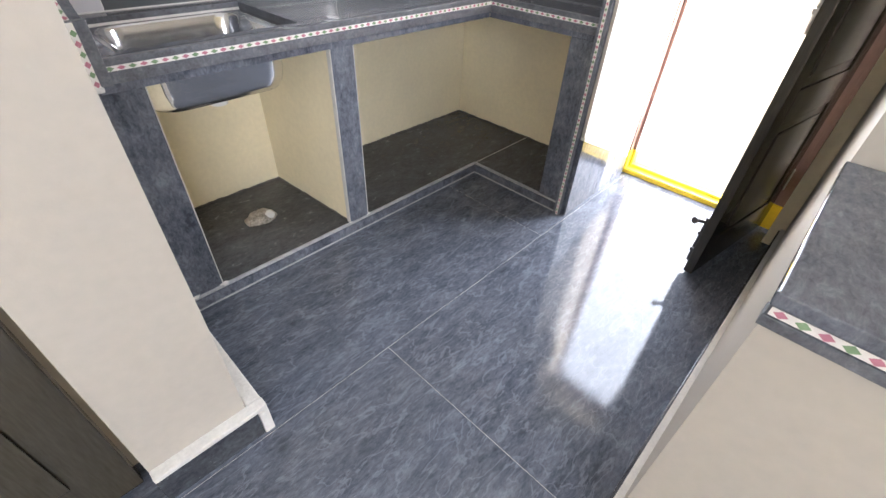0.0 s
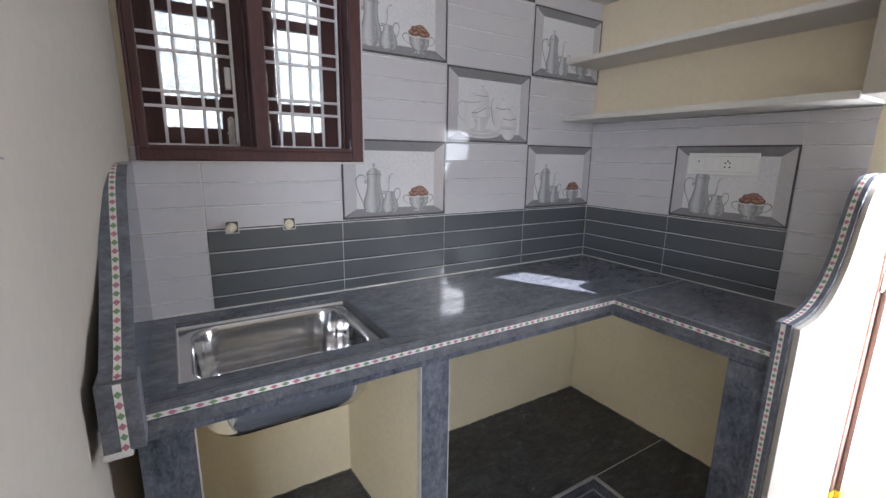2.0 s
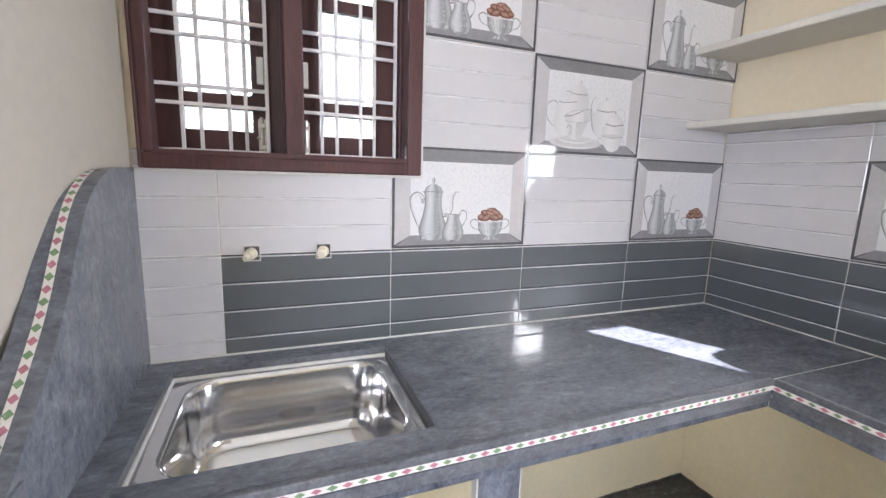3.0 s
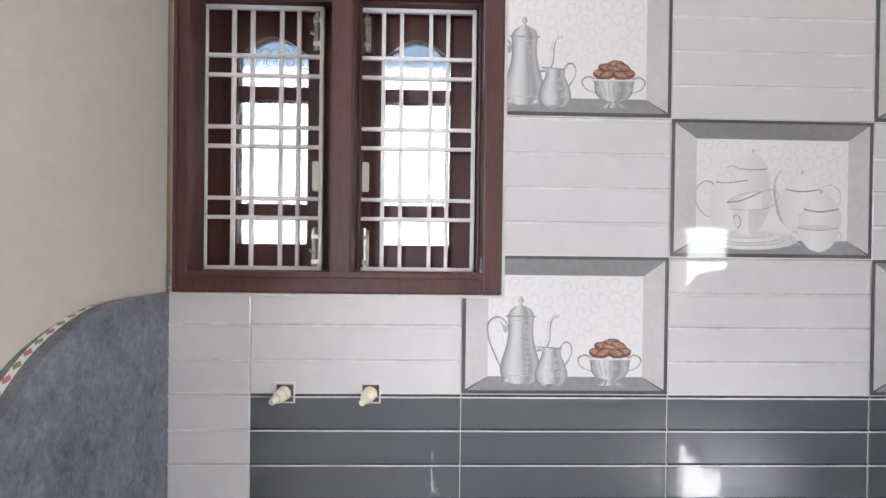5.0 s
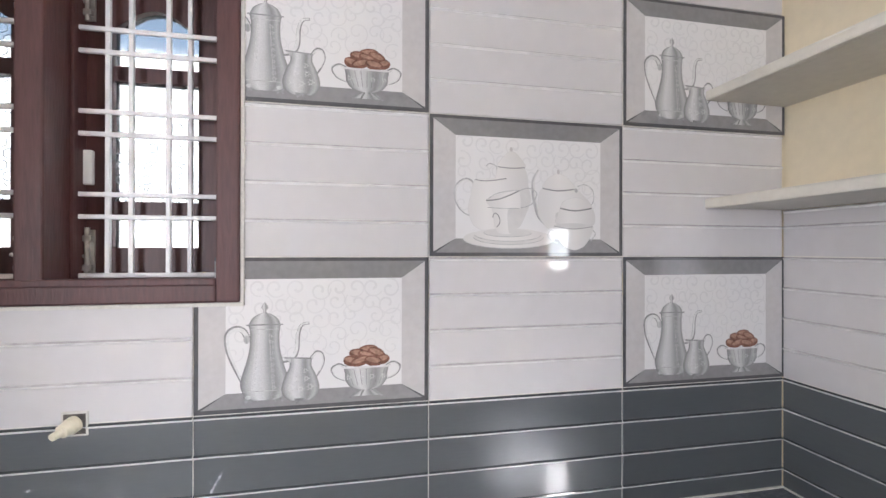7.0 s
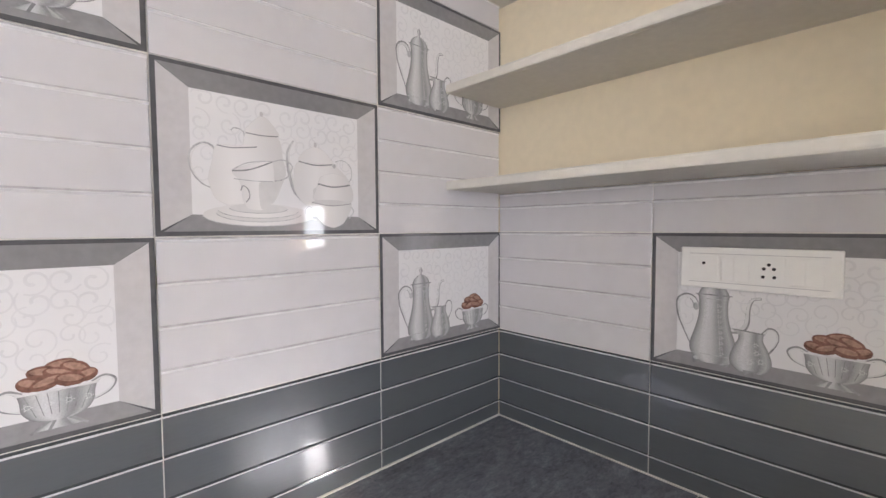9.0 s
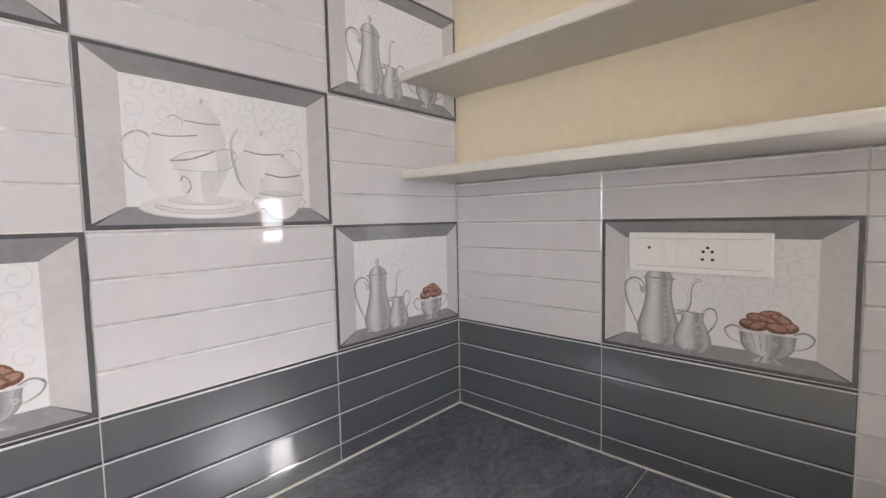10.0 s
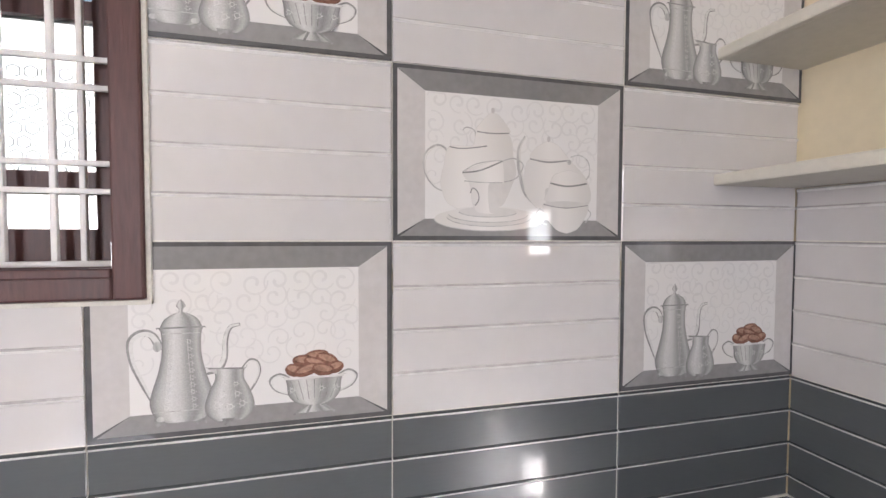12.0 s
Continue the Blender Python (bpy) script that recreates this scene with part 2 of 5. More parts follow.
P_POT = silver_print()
P_CHINA = china_print()
# highlight and shade lines of the tile ribs, put into the colour
T_BRIGHT = material("printed_rib_highlight", (0.80, 0.79, 0.79), 0.10, var=0.12, scale=9, fine=60, bump=0.0)
T_DARK = material("printed_rib_shade", (0.055, 0.062, 0.065), 0.12, var=0.2, scale=9, fine=60, bump=0.0)
T_GREY = material("printed_rib_grey_shade", (0.50, 0.485, 0.49), 0.12, var=0.25, scale=9, fine=60, bump=0.0)
P_PAPER = material("printed_white_paper", (0.745, 0.735, 0.74), 0.05, var=0.015, scale=9, bump=0.0)
P_SCROLL = material("printed_grey_scroll", (0.68, 0.67, 0.678), 0.05, var=0.05, scale=12, bump=0.0)


def glass(name, color, rough):
    m = bpy.data.materials.new(name)
    m.use_nodes = True
    b = m.node_tree.nodes["Principled BSDF"]
    b.inputs["Base Color"].default_value, b.inputs["Roughness"].default_value = (*color, 1), rough
    b.inputs["Transmission Weight"].default_value, b.inputs["IOR"].default_value = 1.0, 1.3
    return m


GLASS = glass("pale_window_glass", (0.14, 0.16, 0.166), 0.12)
ETCH = material("etched_glass_line", (0.15, 0.18, 0.19), 0.5, var=0.1, bump=0.0)
LEAF = material("hedge_leaf", (0.30, 0.38, 0.20), 0.5, var=0.5, scale=8, fine=30, bump=0.0, island=0.0)
OUT_WALL = material("sunlit_cream_plaster", (0.81, 0.80, 0.765), 0.8, var=0.07, scale=2, fine=30, bump=0.1)
OUT_WHITE = material("far_white_plaster", (0.76, 0.73, 0.70), 0.8, var=0.08, scale=1, fine=12, bump=0.05)
OUT_BROWN = material("far_brown_wall", (0.48, 0.38, 0.33), 0.8, var=0.15, scale=1, fine=12, bump=0.05)
OUT_BLUE = material("far_blue_window", (0.10, 0.15, 0.20), 0.3, var=0.1, scale=1, bump=0.0)
EARTH = material("yard_cement", (0.42, 0.41, 0.39), 0.9, var=0.2, scale=2, fine=40, bump=0.2)


# ---- mesh helpers ----
def mesh_of(bm, name, mat, smooth=False):
    me = bpy.data.meshes.new(name)
    bmesh.ops.recalc_face_normals(bm, faces=bm.faces)
    bm.to_mesh(me)
    bm.free()
    me.materials.append(mat)
    if smooth:
        for p in me.polygons:
            p.use_smooth = True
    return me


def part(name, bm, mat, parent=None, label="", smooth=False):
    ob = new(name, mesh_of(bm, name, mat, smooth))
    ob.parent = parent
    return tagged(ob, label)


def thing(name, label, category, at=(0, 0, 0), group="", kind=""):
    ob = new(name)
    ob.location = at
    ob.empty_display_size = 0.05
    return tagged(ob, label, category, group, kind)


def setting(name, bm, mat, label, category):
    return tagged(part(name, bm, mat), label, category, kind="structure")


def add_box(bm, x0, x1, y0, y1, z0, z1, bevel=0.0, seg=2):
    v = [bm.verts.new((x, y, z)) for x in (x0, x1) for y in (y0, y1) for z in (z0, z1)]
    fs = [bm.faces.new([v[i] for i in q]) for q in ((0, 1, 3, 2), (4, 6, 7, 5), (0, 4, 5, 1), (2, 3, 7, 6), (0, 2, 6, 4), (1, 5, 7, 3))]
    if bevel:
        es = list({e for f in fs for e in f.edges})
        bmesh.ops.bevel(bm, geom=es, offset=bevel, segments=seg, profile=0.6, affect="EDGES")
    return bm


def box(*a, **k):
    return add_box(bmesh.new(), *a, **k)


def prism(pts, axis, a, b, bevel=0.0):
    """A closed outline extruded along an axis; points are given in the other two axes, in order."""
    bm = bmesh.new()
    put = {"x": lambda p, q: (q, p[0], p[1]), "y": lambda p, q: (p[0], q, p[1]), "z": lambda p, q: (p[0], p[1], q)}[axis]
    lo, hi = [bm.verts.new(put(p, a)) for p in pts], [bm.verts.new(put(p, b)) for p in pts]
    bm.faces.new(lo), bm.faces.new(hi[::-1])
    n = len(pts)
    for i in range(n):
        bm.faces.new((lo[i], lo[(i + 1) % n], hi[(i + 1) % n], hi[i]))
    if bevel:
        bmesh.ops.recalc_face_normals(bm, faces=bm.faces)
        bmesh.ops.bevel(bm, geom=[e for e in bm.edges], offset=bevel, segments=2, affect="EDGES")
    return bm


def tube(bm, pts, r, n=8, close=False):
    """A round bar along points."""
    rings = []
    pts = [Vector(p) for p in pts]
    for i, p in enumerate(pts):
        d = (pts[min(i + 1, len(pts) - 1)] - pts[max(i - 1, 0)]).normalized()
        u = d.orthogonal().normalized() if not rings else (last - d * last.dot(d)).normalized()
        last = u
        w = d.cross(u)
        rr = r[i] if isinstance(r, (list, tuple)) else r
        rings.append([bm.verts.new(p + (u * math.cos(k * math.tau / n) + w * math.sin(k * math.tau / n)) * rr) for k in range(n)])
    for a, b in zip(rings, rings[1:]):
        for k in range(n):
            bm.faces.new((a[k], a[(k + 1) % n], b[(k + 1) % n], b[k]))
    bm.faces.new(rings[0][::-1]), bm.faces.new(rings[-1])
    return bm


def smooth_curve(pts, n=6):
    """Catmull-Rom through 2D points."""
    out = []
    P = [pts[0], *pts, pts[-1]]
    for i in range(1, len(P) - 2):
        for k in range(n):
            t = k / n
            out.append(tuple(0.5 * ((2 * b) + (c - a) * t + (2 * a - 5 * b + 4 * c - d) * t * t + (3 * b - a - 3 * c + d) * t ** 3)
                             for a, b, c, d in zip(P[i - 1], P[i], P[i + 1], P[i + 2])))
    return out + [pts[-1]]


def closed_curve(pts, n=5):
    """Rounded closed outline through 2D points."""
    m, out = len(pts), []
    for i in range(m):
        P = [pts[(i + k) % m] for k in (-1, 0, 1, 2)]
        for k in range(n):
            t = k / n
            out.append(tuple(b + (c - a) * 0.35 * (t - 2 * t * t + t ** 3) + (3 * t * t - 2 * t ** 3) * (c - b) + (d - b) * 0.35 * (t ** 3 - t * t)
                             for a, b, c, d in zip(*P)))
    return out


# ---- the shell ----
EAST, TOP, CT = 0.446, 2.95, 0.849
W_LINE = [(-1.625, -1.13), (-1.606, -0.55), (-1.534, 0.0)]

bm = bmesh.new()
add_box(bm, -4.6, -1.5175, 0.008, 0.24, 0, TOP)
add_box(bm, -0.835, EAST + 0.23, 0.008, 0.24, 0, TOP)
add_box(bm, -1.5175, -0.835, 0.008, 0.24, 0, 1.35)
add_box(bm, -1.5175, -0.835, 0.008, 0.24, 2.04, TOP)
north = setting("wall_north", bm, CREAM, "cream painted wall with window, tiled above the counter", "wall")

bm = bmesh.new()
add_box(bm, EAST + 0.008, EAST + 0.23, -1.14, 0.008, 0, TOP)
add_box(bm, EAST + 0.008, EAST + 0.23, -1.90, -1.14, 2.10, TOP)
add_box(bm, EAST + 0.008, EAST + 0.23, -5.0, -1.90, 0, TOP)
east = setting("wall_east", bm, CREAM, "cream painted wall with shelves and doorway", "wall")

west = setting("wall_west", prism([*W_LINE, (-1.862, 0.0), (-1.862, -1.13)], "z", 0, TOP), DIM_CREAM,
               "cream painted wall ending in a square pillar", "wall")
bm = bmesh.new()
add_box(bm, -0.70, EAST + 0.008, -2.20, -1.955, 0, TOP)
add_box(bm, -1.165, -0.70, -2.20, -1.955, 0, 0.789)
south = setting("wall_south", bm, DIM_CREAM, "cream painted wall with half-height part", "wall")
bm = bmesh.new()
add_box(bm, -4.6, -1.862, -1.0, -0.9, 0, TOP)
setting("wall_west_room", bm, CREAM, "cream painted wall of the next room", "wall")
# unseen far walls, with openings added for the two fill lamps
bm = bmesh.new()
add_box(bm, -4.8, -4.6, -3.0, 0.24, 0, TOP)
add_box(bm, -4.8, -4.6, -5.0, -4.8, 0, TOP)
add_box(bm, -4.8, -4.6, -4.8, -3.0, 0, 0.85)
add_box(bm, -4.8, -4.6, -4.8, -3.0, 2.35, TOP)
setting("wall_far_west", bm, CREAM, "unseen cream wall with an added opening for fill light", "wall")
bm = bmesh.new()
add_box(bm, -4.8, -3.72, -5.2, -5.0, 0, TOP)
add_box(bm, -2.62, EAST + 0.23, -5.2, -5.0, 0, TOP)
add_box(bm, -3.72, -2.62, -5.2, -5.0, 0, 0.95)
add_box(bm, -3.72, -2.62, -5.2, -5.0, 2.31, TOP)
setting("wall_far_south", bm, CREAM, "unseen cream front wall with an added opening for fill light", "wall")
setting("ceiling", box(-4.8, EAST + 0.23, -5.2, 0.24, TOP, TOP + 0.12), CEIL, "whitewashed flat ceiling", "ceiling")

# floor: granite slabs with pale joints
floor = setting("floor", box(-4.8, EAST + 0.23, -5.2, 0.24, -0.12, -0.0006), CEMENT, "polished slate-blue granite slab floor with pale joints", "floor")
ys = [-5.2, -4.4, -3.58, -2.77, -1.955, -1.168, 0.008]
courses = ([-4.8, -3.96, -2.10, -0.262, 0.676], [-4.8, -3.03, -1.17, 0.676])
for j in range(len(ys) - 1):
    xs = courses[(len(ys) - j) % 2]
    for i in range(len(xs) - 1):
        part("slab", box(xs[i] + 0.0007, xs[i + 1] - 0.0007, ys[j] + 0.0007, ys[j + 1] - 0.0007, -0.02, 0.0), STONE_FLOOR, floor)

# granite skirting round the pillar and along the south wall
sk = thing("baseboard", "dark granite skirting with white cement top", "baseboard", kind="structure")
part("board", box(-1.862, -1.608, -1.157, -1.132, 0, 0.10, bevel=0.002), STONE_DARK, sk)
part("board", box(-1.612, -1.585, -1.132, -0.60, 0, 0.10, bevel=0.002), STONE_DARK, sk)
part("cement_top", box(-1.862, -1.580, -1.160, -1.128, 0.10, 0.118, bevel=0.004), CEMENT, sk)
part("cement_top", box(-1.622, -1.582, -1.128, -0.60, 0.10, 0.118, bevel=0.004), CEMENT, sk)
part("cement_edge", box(-1.607, -1.580, -1.160, -1.133, 0, 0.099, bevel=0.003), CEMENT, sk)
part("board", box(-1.15, EAST, -1.954, -1.932, 0, 0.09, bevel=0.002), STONE_DARK, sk)
part("cement_top", box(-1.15, EAST, -1.956, -1.938, 0.09, 0.10, bevel=0.003), CEMENT, sk)

# ---- kitchen counter ----
NOSE_Y, NOSE_X, END_Y = -0.578, -0.044, -1.115


def nose_strip(parent, a, b, z, side, step=0.0255, size=0.0195, wide=0.0125, flat=0.28):
    """White inlay strip with alternating pink and green diamonds between plan points a and b at height z, facing side."""
    a, b, n = Vector(a), Vector(b), Vector(side)
    d = (b - a).normalized()
    up = n.cross(d)
    bm = bmesh.new()
    o = n * 0.0008
    vs = [bm.verts.new(p + o + up * s * wide / 2) for p, s in ((a, -1), (b, -1), (b, 1), (a, 1))]
    bm.faces.new(vs)
    part("inlay_strip", bm, INLAY, parent, "white inlay strip")
    count = int((b - a).length / step)
    for m, first, nm in ((PINK, 0, "diamond_inlay"), (GREEN, 1, "diamond_inlay")):
        bm = bmesh.new()
        for k in range(first, count, 2):
            c = a + d * (k + 0.5) * step + n * 0.0014
            s = size * random.uniform(0.92, 1.05)
            bm.faces.new([bm.verts.new(c + v) for v in (d * s * 0.5, up * s * flat, -d * s * 0.5, -up * s * flat)])
        tagged(part(nm, bm, m, parent, "pink diamond inlay" if first == 0 else "green diamond inlay"), kind="stuff")


counter = thing("countertop", "polished slate-grey granite L-shaped worktop with diamond inlay edge", "countertop", (-0.5, -0.3, 0.8))


def world_part(name, bm, mat, parent, label="", smooth=False):
    """A part whose mesh is given in world metres, under a parent that stands anywhere."""
    off = Vector(parent.location) if parent.parent is None else Vector(parent.parent.location)
    bmesh.ops.translate(bm, verts=bm.verts, vec=-off)
    return part(name, bm, mat, parent, label, smooth)


SX0, SX1, SY0, SY1 = -1.470, -0.936, -0.490, -0.066
for a in ((-1.545, SX0, NOSE_Y, 0.006), (SX1, NOSE_X + 0.001, NOSE_Y, 0.006), (NOSE_X + 0.001, EAST + 0.006, -0.566, 0.006), (SX0 + 0.0004, SX1 - 0.0004, NOSE_Y, SY0), (SX0 + 0.0004, SX1 - 0.0004, SY1, 0.006)):
    world_part("slab", box(*a, CT - 0.0095, CT), STONE, counter)
# sawn edges of the cut-out above the sink, with a smear of cement along the back and west
for a in ((SX0 - 0.012, SX0 + 0.001, SY0, SY1), (SX1 - 0.001, SX1 + 0.012, SY0, SY1), (SX0 - 0.012, SX1 + 0.012, SY1 - 0.001, SY1 + 0.012), (SX0 - 0.012, SX1 + 0.012, SY0 - 0.012, SY0 + 0.001)):
    world_part("cut_edge", box(*a, CT - 0.024, CT - 0.0007), STONE_ROUGH, counter, "sawn granite edge of the sink cut-out")
world_part("joint_seal", box(SX0 + 0.002, SX1 - 0.002, SY1 - 0.007, SY1 - 0.001, CT - 0.024, CT - 0.017, bevel=0.002), CEMENT, counter, "white cement joint")
world_part("joint_seal", box(SX0 + 0.001, SX0 + 0.006, SY0 + 0.01, SY1 - 0.008, CT - 0.024, CT - 0.017, bevel=0.002), CEMENT, counter, "white cement joint")
world_part("slab", box(NOSE_X, EAST + 0.006, END_Y, -0.5675, CT - 0.0095, CT - 0.0004, bevel=0.001), STONE, counter)
for nm, z0, z1, back, m in (("nose_middle", CT - 0.026, CT - 0.0095, 0.003, STONE_ROUGH), ("nose_lower", CT - 0.053, CT - 0.026, 0.0, STONE_ROUGH),
                            ("fascia", CT - 0.076, CT - 0.053, 0.010, STONE_FACE)):
    world_part(nm, box(-1.545, NOSE_X + back, NOSE_Y + back, NOSE_Y + back + 0.03, z0, z1, bevel=0.0015), m, counter)
    world_part(nm, box(NOSE_X + back, NOSE_X + back + 0.03, END_Y, NOSE_Y + back, z0, z1, bevel=0.0015), m, counter)
world_part("edge_lip", box(-1.545, NOSE_X - 0.0015, NOSE_Y - 0.002, NOSE_Y + 0.012, CT - 0.0100, CT + 0.008, bevel=0.0035), STONE_ROUGH, counter, "sawn pale granite lip")
world_part("edge_lip", box(NOSE_X - 0.002, NOSE_X + 0.012, END_Y, NOSE_Y - 0.002, CT - 0.0100, CT + 0.008, bevel=0.0035), STONE_ROUGH, counter, "sawn pale granite lip")
world_part("joint_seal", box(-1.528, EAST, -0.0045, 0.001, CT - 0.001, CT + 0.004, bevel=0.001), CEMENT, counter, "white cement joint")
world_part("joint_seal", box(EAST - 0.0045, EAST + 0.001, END_Y, -0.005, CT - 0.001, CT + 0.003, bevel=0.001), CEMENT, counter, "white cement joint")
world_part("joint_seal", box(NOSE_X + 0.004, EAST - 0.005, -0.5672, -0.5662, CT - 0.004, CT - 0.0002), CEMENT, counter, "white cement joint")
strip = thing("countertop_inlay", "white strip inlaid with pink and green diamonds along the worktop edge", "inlay")
nose_strip(strip, (-1.545, NOSE_Y + 0.003, CT - 0.0178), (NOSE_X + 0.003, NOSE_Y + 0.003, CT - 0.0178), 0, (0, -1, 0))
nose_strip(strip, (NOSE_X + 0.003, NOSE_Y + 0.003, CT - 0.0178), (NOSE_X + 0.003, END_Y, CT - 0.0178), 0, (-1, 0, 0))
world_part("support", box(SX1 + 0.025, NOSE_X + 0.03, -0.56, 0.006, CT - 0.05, CT - 0.010), STONE_DARK, counter)
world_part("support", box(NOSE_X + 0.03, EAST + 0.006, END_Y, 0.006, CT - 0.05, CT - 0.010), STONE_DARK, counter)

# plinth and supports under the counter
plinth = setting("counter_plinth", prism([(-1.60, 0.008), (-1.60, -0.562), (-0.036, -0.562), (-0.036, -1.10), (EAST + 0.008, -1.10), (EAST + 0.008, 0.008)], "z", 0, 0.05),
                 STONE_DARK, "dark granite plinth under the counter with cement edge", "plinth")
part("cement_edge", box(-1.59, -0.037, -0.567, -0.557, 0.041, 0.054, bevel=0.003), GREY_CEMENT, plinth)
part("cement_edge", box(-0.041, -0.031, -1.10, -0.563, 0.041, 0.054, bevel=0.003), GREY_CEMENT, plinth)
part("kerb_face", box(-1.59, -0.043, -0.573, -0.563, 0, 0.040, bevel=0.002), STONE_FACE, plinth)
part("cement_foot", box(-1.585, -0.048, -0.580, -0.5735, 0, 0.005, bevel=0.002), GREY_CEMENT, plinth)
part("cement_foot", box(-0.054, -0.0475, -1.10, -0.581, 0, 0.005, bevel=0.002), GREY_CEMENT, plinth)
part("kerb_face", box(-0.047, -0.037, -1.10, -0.575, 0, 0.040, bevel=0.002), STONE_FACE, plinth)


def support_pier(x0, x1, y0, y1, label):
    """Plastered pier faced with a granite slab."""
    p = thing("counter_pier", label, "pier", ((x0 + x1) / 2, (y0 + y1) / 2, 0.05), "piers under the counter")
    return p


part("joint", box(-0.028, EAST, -0.567, -0.564, 0.0495, 0.0512), CEMENT, plinth)
pier = support_pier(-1.55, -1.435, -0.555, 0, "cream plastered pier faced with slate granite")
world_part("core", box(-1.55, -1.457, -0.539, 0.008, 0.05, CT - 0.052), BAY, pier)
world_part("facing", box(-1.55, -1.445, -0.562, -0.540, 0.05, CT - 0.0755, bevel=0.002), STONE_FACE, pier, "slate granite facing slab")
pier = support_pier(-0.866, -0.772, -0.56, 0, "cream plastered pier faced with slate granite")
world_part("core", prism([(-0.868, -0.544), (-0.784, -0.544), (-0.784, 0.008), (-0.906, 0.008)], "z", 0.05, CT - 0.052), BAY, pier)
world_part("facing", box(-0.874, -0.780, -0.565, -0.545, 0.05, CT - 0.0755, bevel=0.002), STONE_FACE, pier, "slate granite facing slab")
pier = support_pier(-0.048, 0.03, -1.09, -0.975, "short pier faced with slate granite at the counter end")
world_part("facing", box(-0.040, -0.018, -1.098, -0.990, 0.05, CT - 0.0755, bevel=0.002), STONE_FACE, pier, "slate granite facing slab")
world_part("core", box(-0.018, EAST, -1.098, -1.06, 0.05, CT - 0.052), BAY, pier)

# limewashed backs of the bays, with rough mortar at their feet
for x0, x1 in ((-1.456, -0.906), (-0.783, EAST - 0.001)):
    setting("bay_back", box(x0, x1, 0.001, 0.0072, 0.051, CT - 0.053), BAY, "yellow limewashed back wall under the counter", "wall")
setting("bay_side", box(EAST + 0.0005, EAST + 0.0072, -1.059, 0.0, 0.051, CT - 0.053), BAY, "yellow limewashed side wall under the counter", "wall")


def mortar_fillet(a, b, seed):
    """A ragged mortar line along the foot of a wall between plan points."""
    rng, bm = random.Random(seed), bmesh.new()
    a, b = Vector((*a, 0.051)), Vector((*b, 0.051))
    n = int((b - a).length / 0.02)
    tube(bm, [a.lerp(b, k / n) + Vector((0, 0, rng.uniform(-0.001, 0.002))) for k in range(n + 1)], [rng.uniform(0.002, 0.0065) for _ in range(n + 1)], 6)
    part("mortar", bm, RAW, plinth, "rough grey mortar")


mortar_fillet((-1.456, 0.0), (-0.906, 0.0), 1)
mortar_fillet((-0.869, -0.54), (-0.906, 0.0), 2)
mortar_fillet((-0.783, 0.0), (EAST, 0.0), 3)
mortar_fillet((EAST, -1.05), (EAST, 0.0), 4)
for x in (-1.4445, -0.8755, -0.7785):
    part("cement_line", box(x - 0.0014, x + 0.0014, -0.564, -0.542, 0.052, CT - 0.076), CEMENT, plinth, "white cement joint")



def cement_dab(x, y, r, seed):
    """A ragged smear of white cement at the foot of a pier."""
    bm = bmesh.new()
    bmesh.ops.create_uvsphere(bm, u_segments=14, v_segments=8, radius=r, matrix=Matrix.Translation((x, y, 0.053)) @ Matrix.Diagonal((1.5, 0.5, 0.55, 1)))
    for v in bm.verts:
        v.co += Vector((noise.noise(v.co * 70 + Vector((seed, 0, 0))), 0.4 * noise.noise(v.co * 60), noise.noise(v.co * 80))) * r * 0.7
    part("cement_dab", bm, CEMENT, plinth, "ragged white cement smear", smooth=True)


for k, (x, r) in enumerate(((-1.545, 0.010), (-1.440, 0.013), (-0.876, 0.008), (-0.776, 0.009))):
    cement_dab(x, -0.563, r, k + 1)

# curved end slabs
prof_w = smooth_curve([(-0.640, 0.953), (-0.607, 0.968), (-0.55, 1.012), (-0.475, 1.075), (-0.41, 1.14), (-0.355, 1.21), (-0.285, 1.283), (-0.195, 1.327), (-0.1, 1.339)], 5)
prof_e = smooth_curve([(-0.055, 0.938), (0.045, 0.948), (0.118, 0.978), (0.182, 1.035), (0.226, 1.11), (0.254, 1.195), (0.288, 1.275), (0.340, 1.322), (0.41, 1.334)], 5)
slab_w = thing("end_slab", "tall slate granite end slab with curved top and diamond inlay, against the wall", "end slab", (-1.56, -0.3, 0.78), "counter end slabs")
world_part("slab", prism([(-0.645, CT - 0.02), *prof_w, (0.006, 1.34), (0.006, CT - 0.02)], "x", -1.585, -1.528), STONE, slab_w)
world_part("lower_block", box(-1.590, -1.524, -0.653, -0.593, CT - 0.034, 0.955, bevel=0.002), STONE_ROUGH, slab_w, "sawn granite lower block")
world_part("cement_patch", box(-1.594, -1.545, -0.655, -0.60, CT - 0.046, CT - 0.030, bevel=0.006), CEMENT, slab_w, "white cement patch")
slab_e = thing("end_slab", "slate granite end slab with curved top and diamond inlay, beside the doorway", "end slab", (0.2, -1.12, 0), "counter end slabs")
world_part("slab", prism([(-0.062, 0.0), (-0.062, 0.938), *prof_e, (EAST + 0.006, 1.335), (EAST + 0.006, 0.0)], "y", -1.136, -1.100), STONE, slab_e)


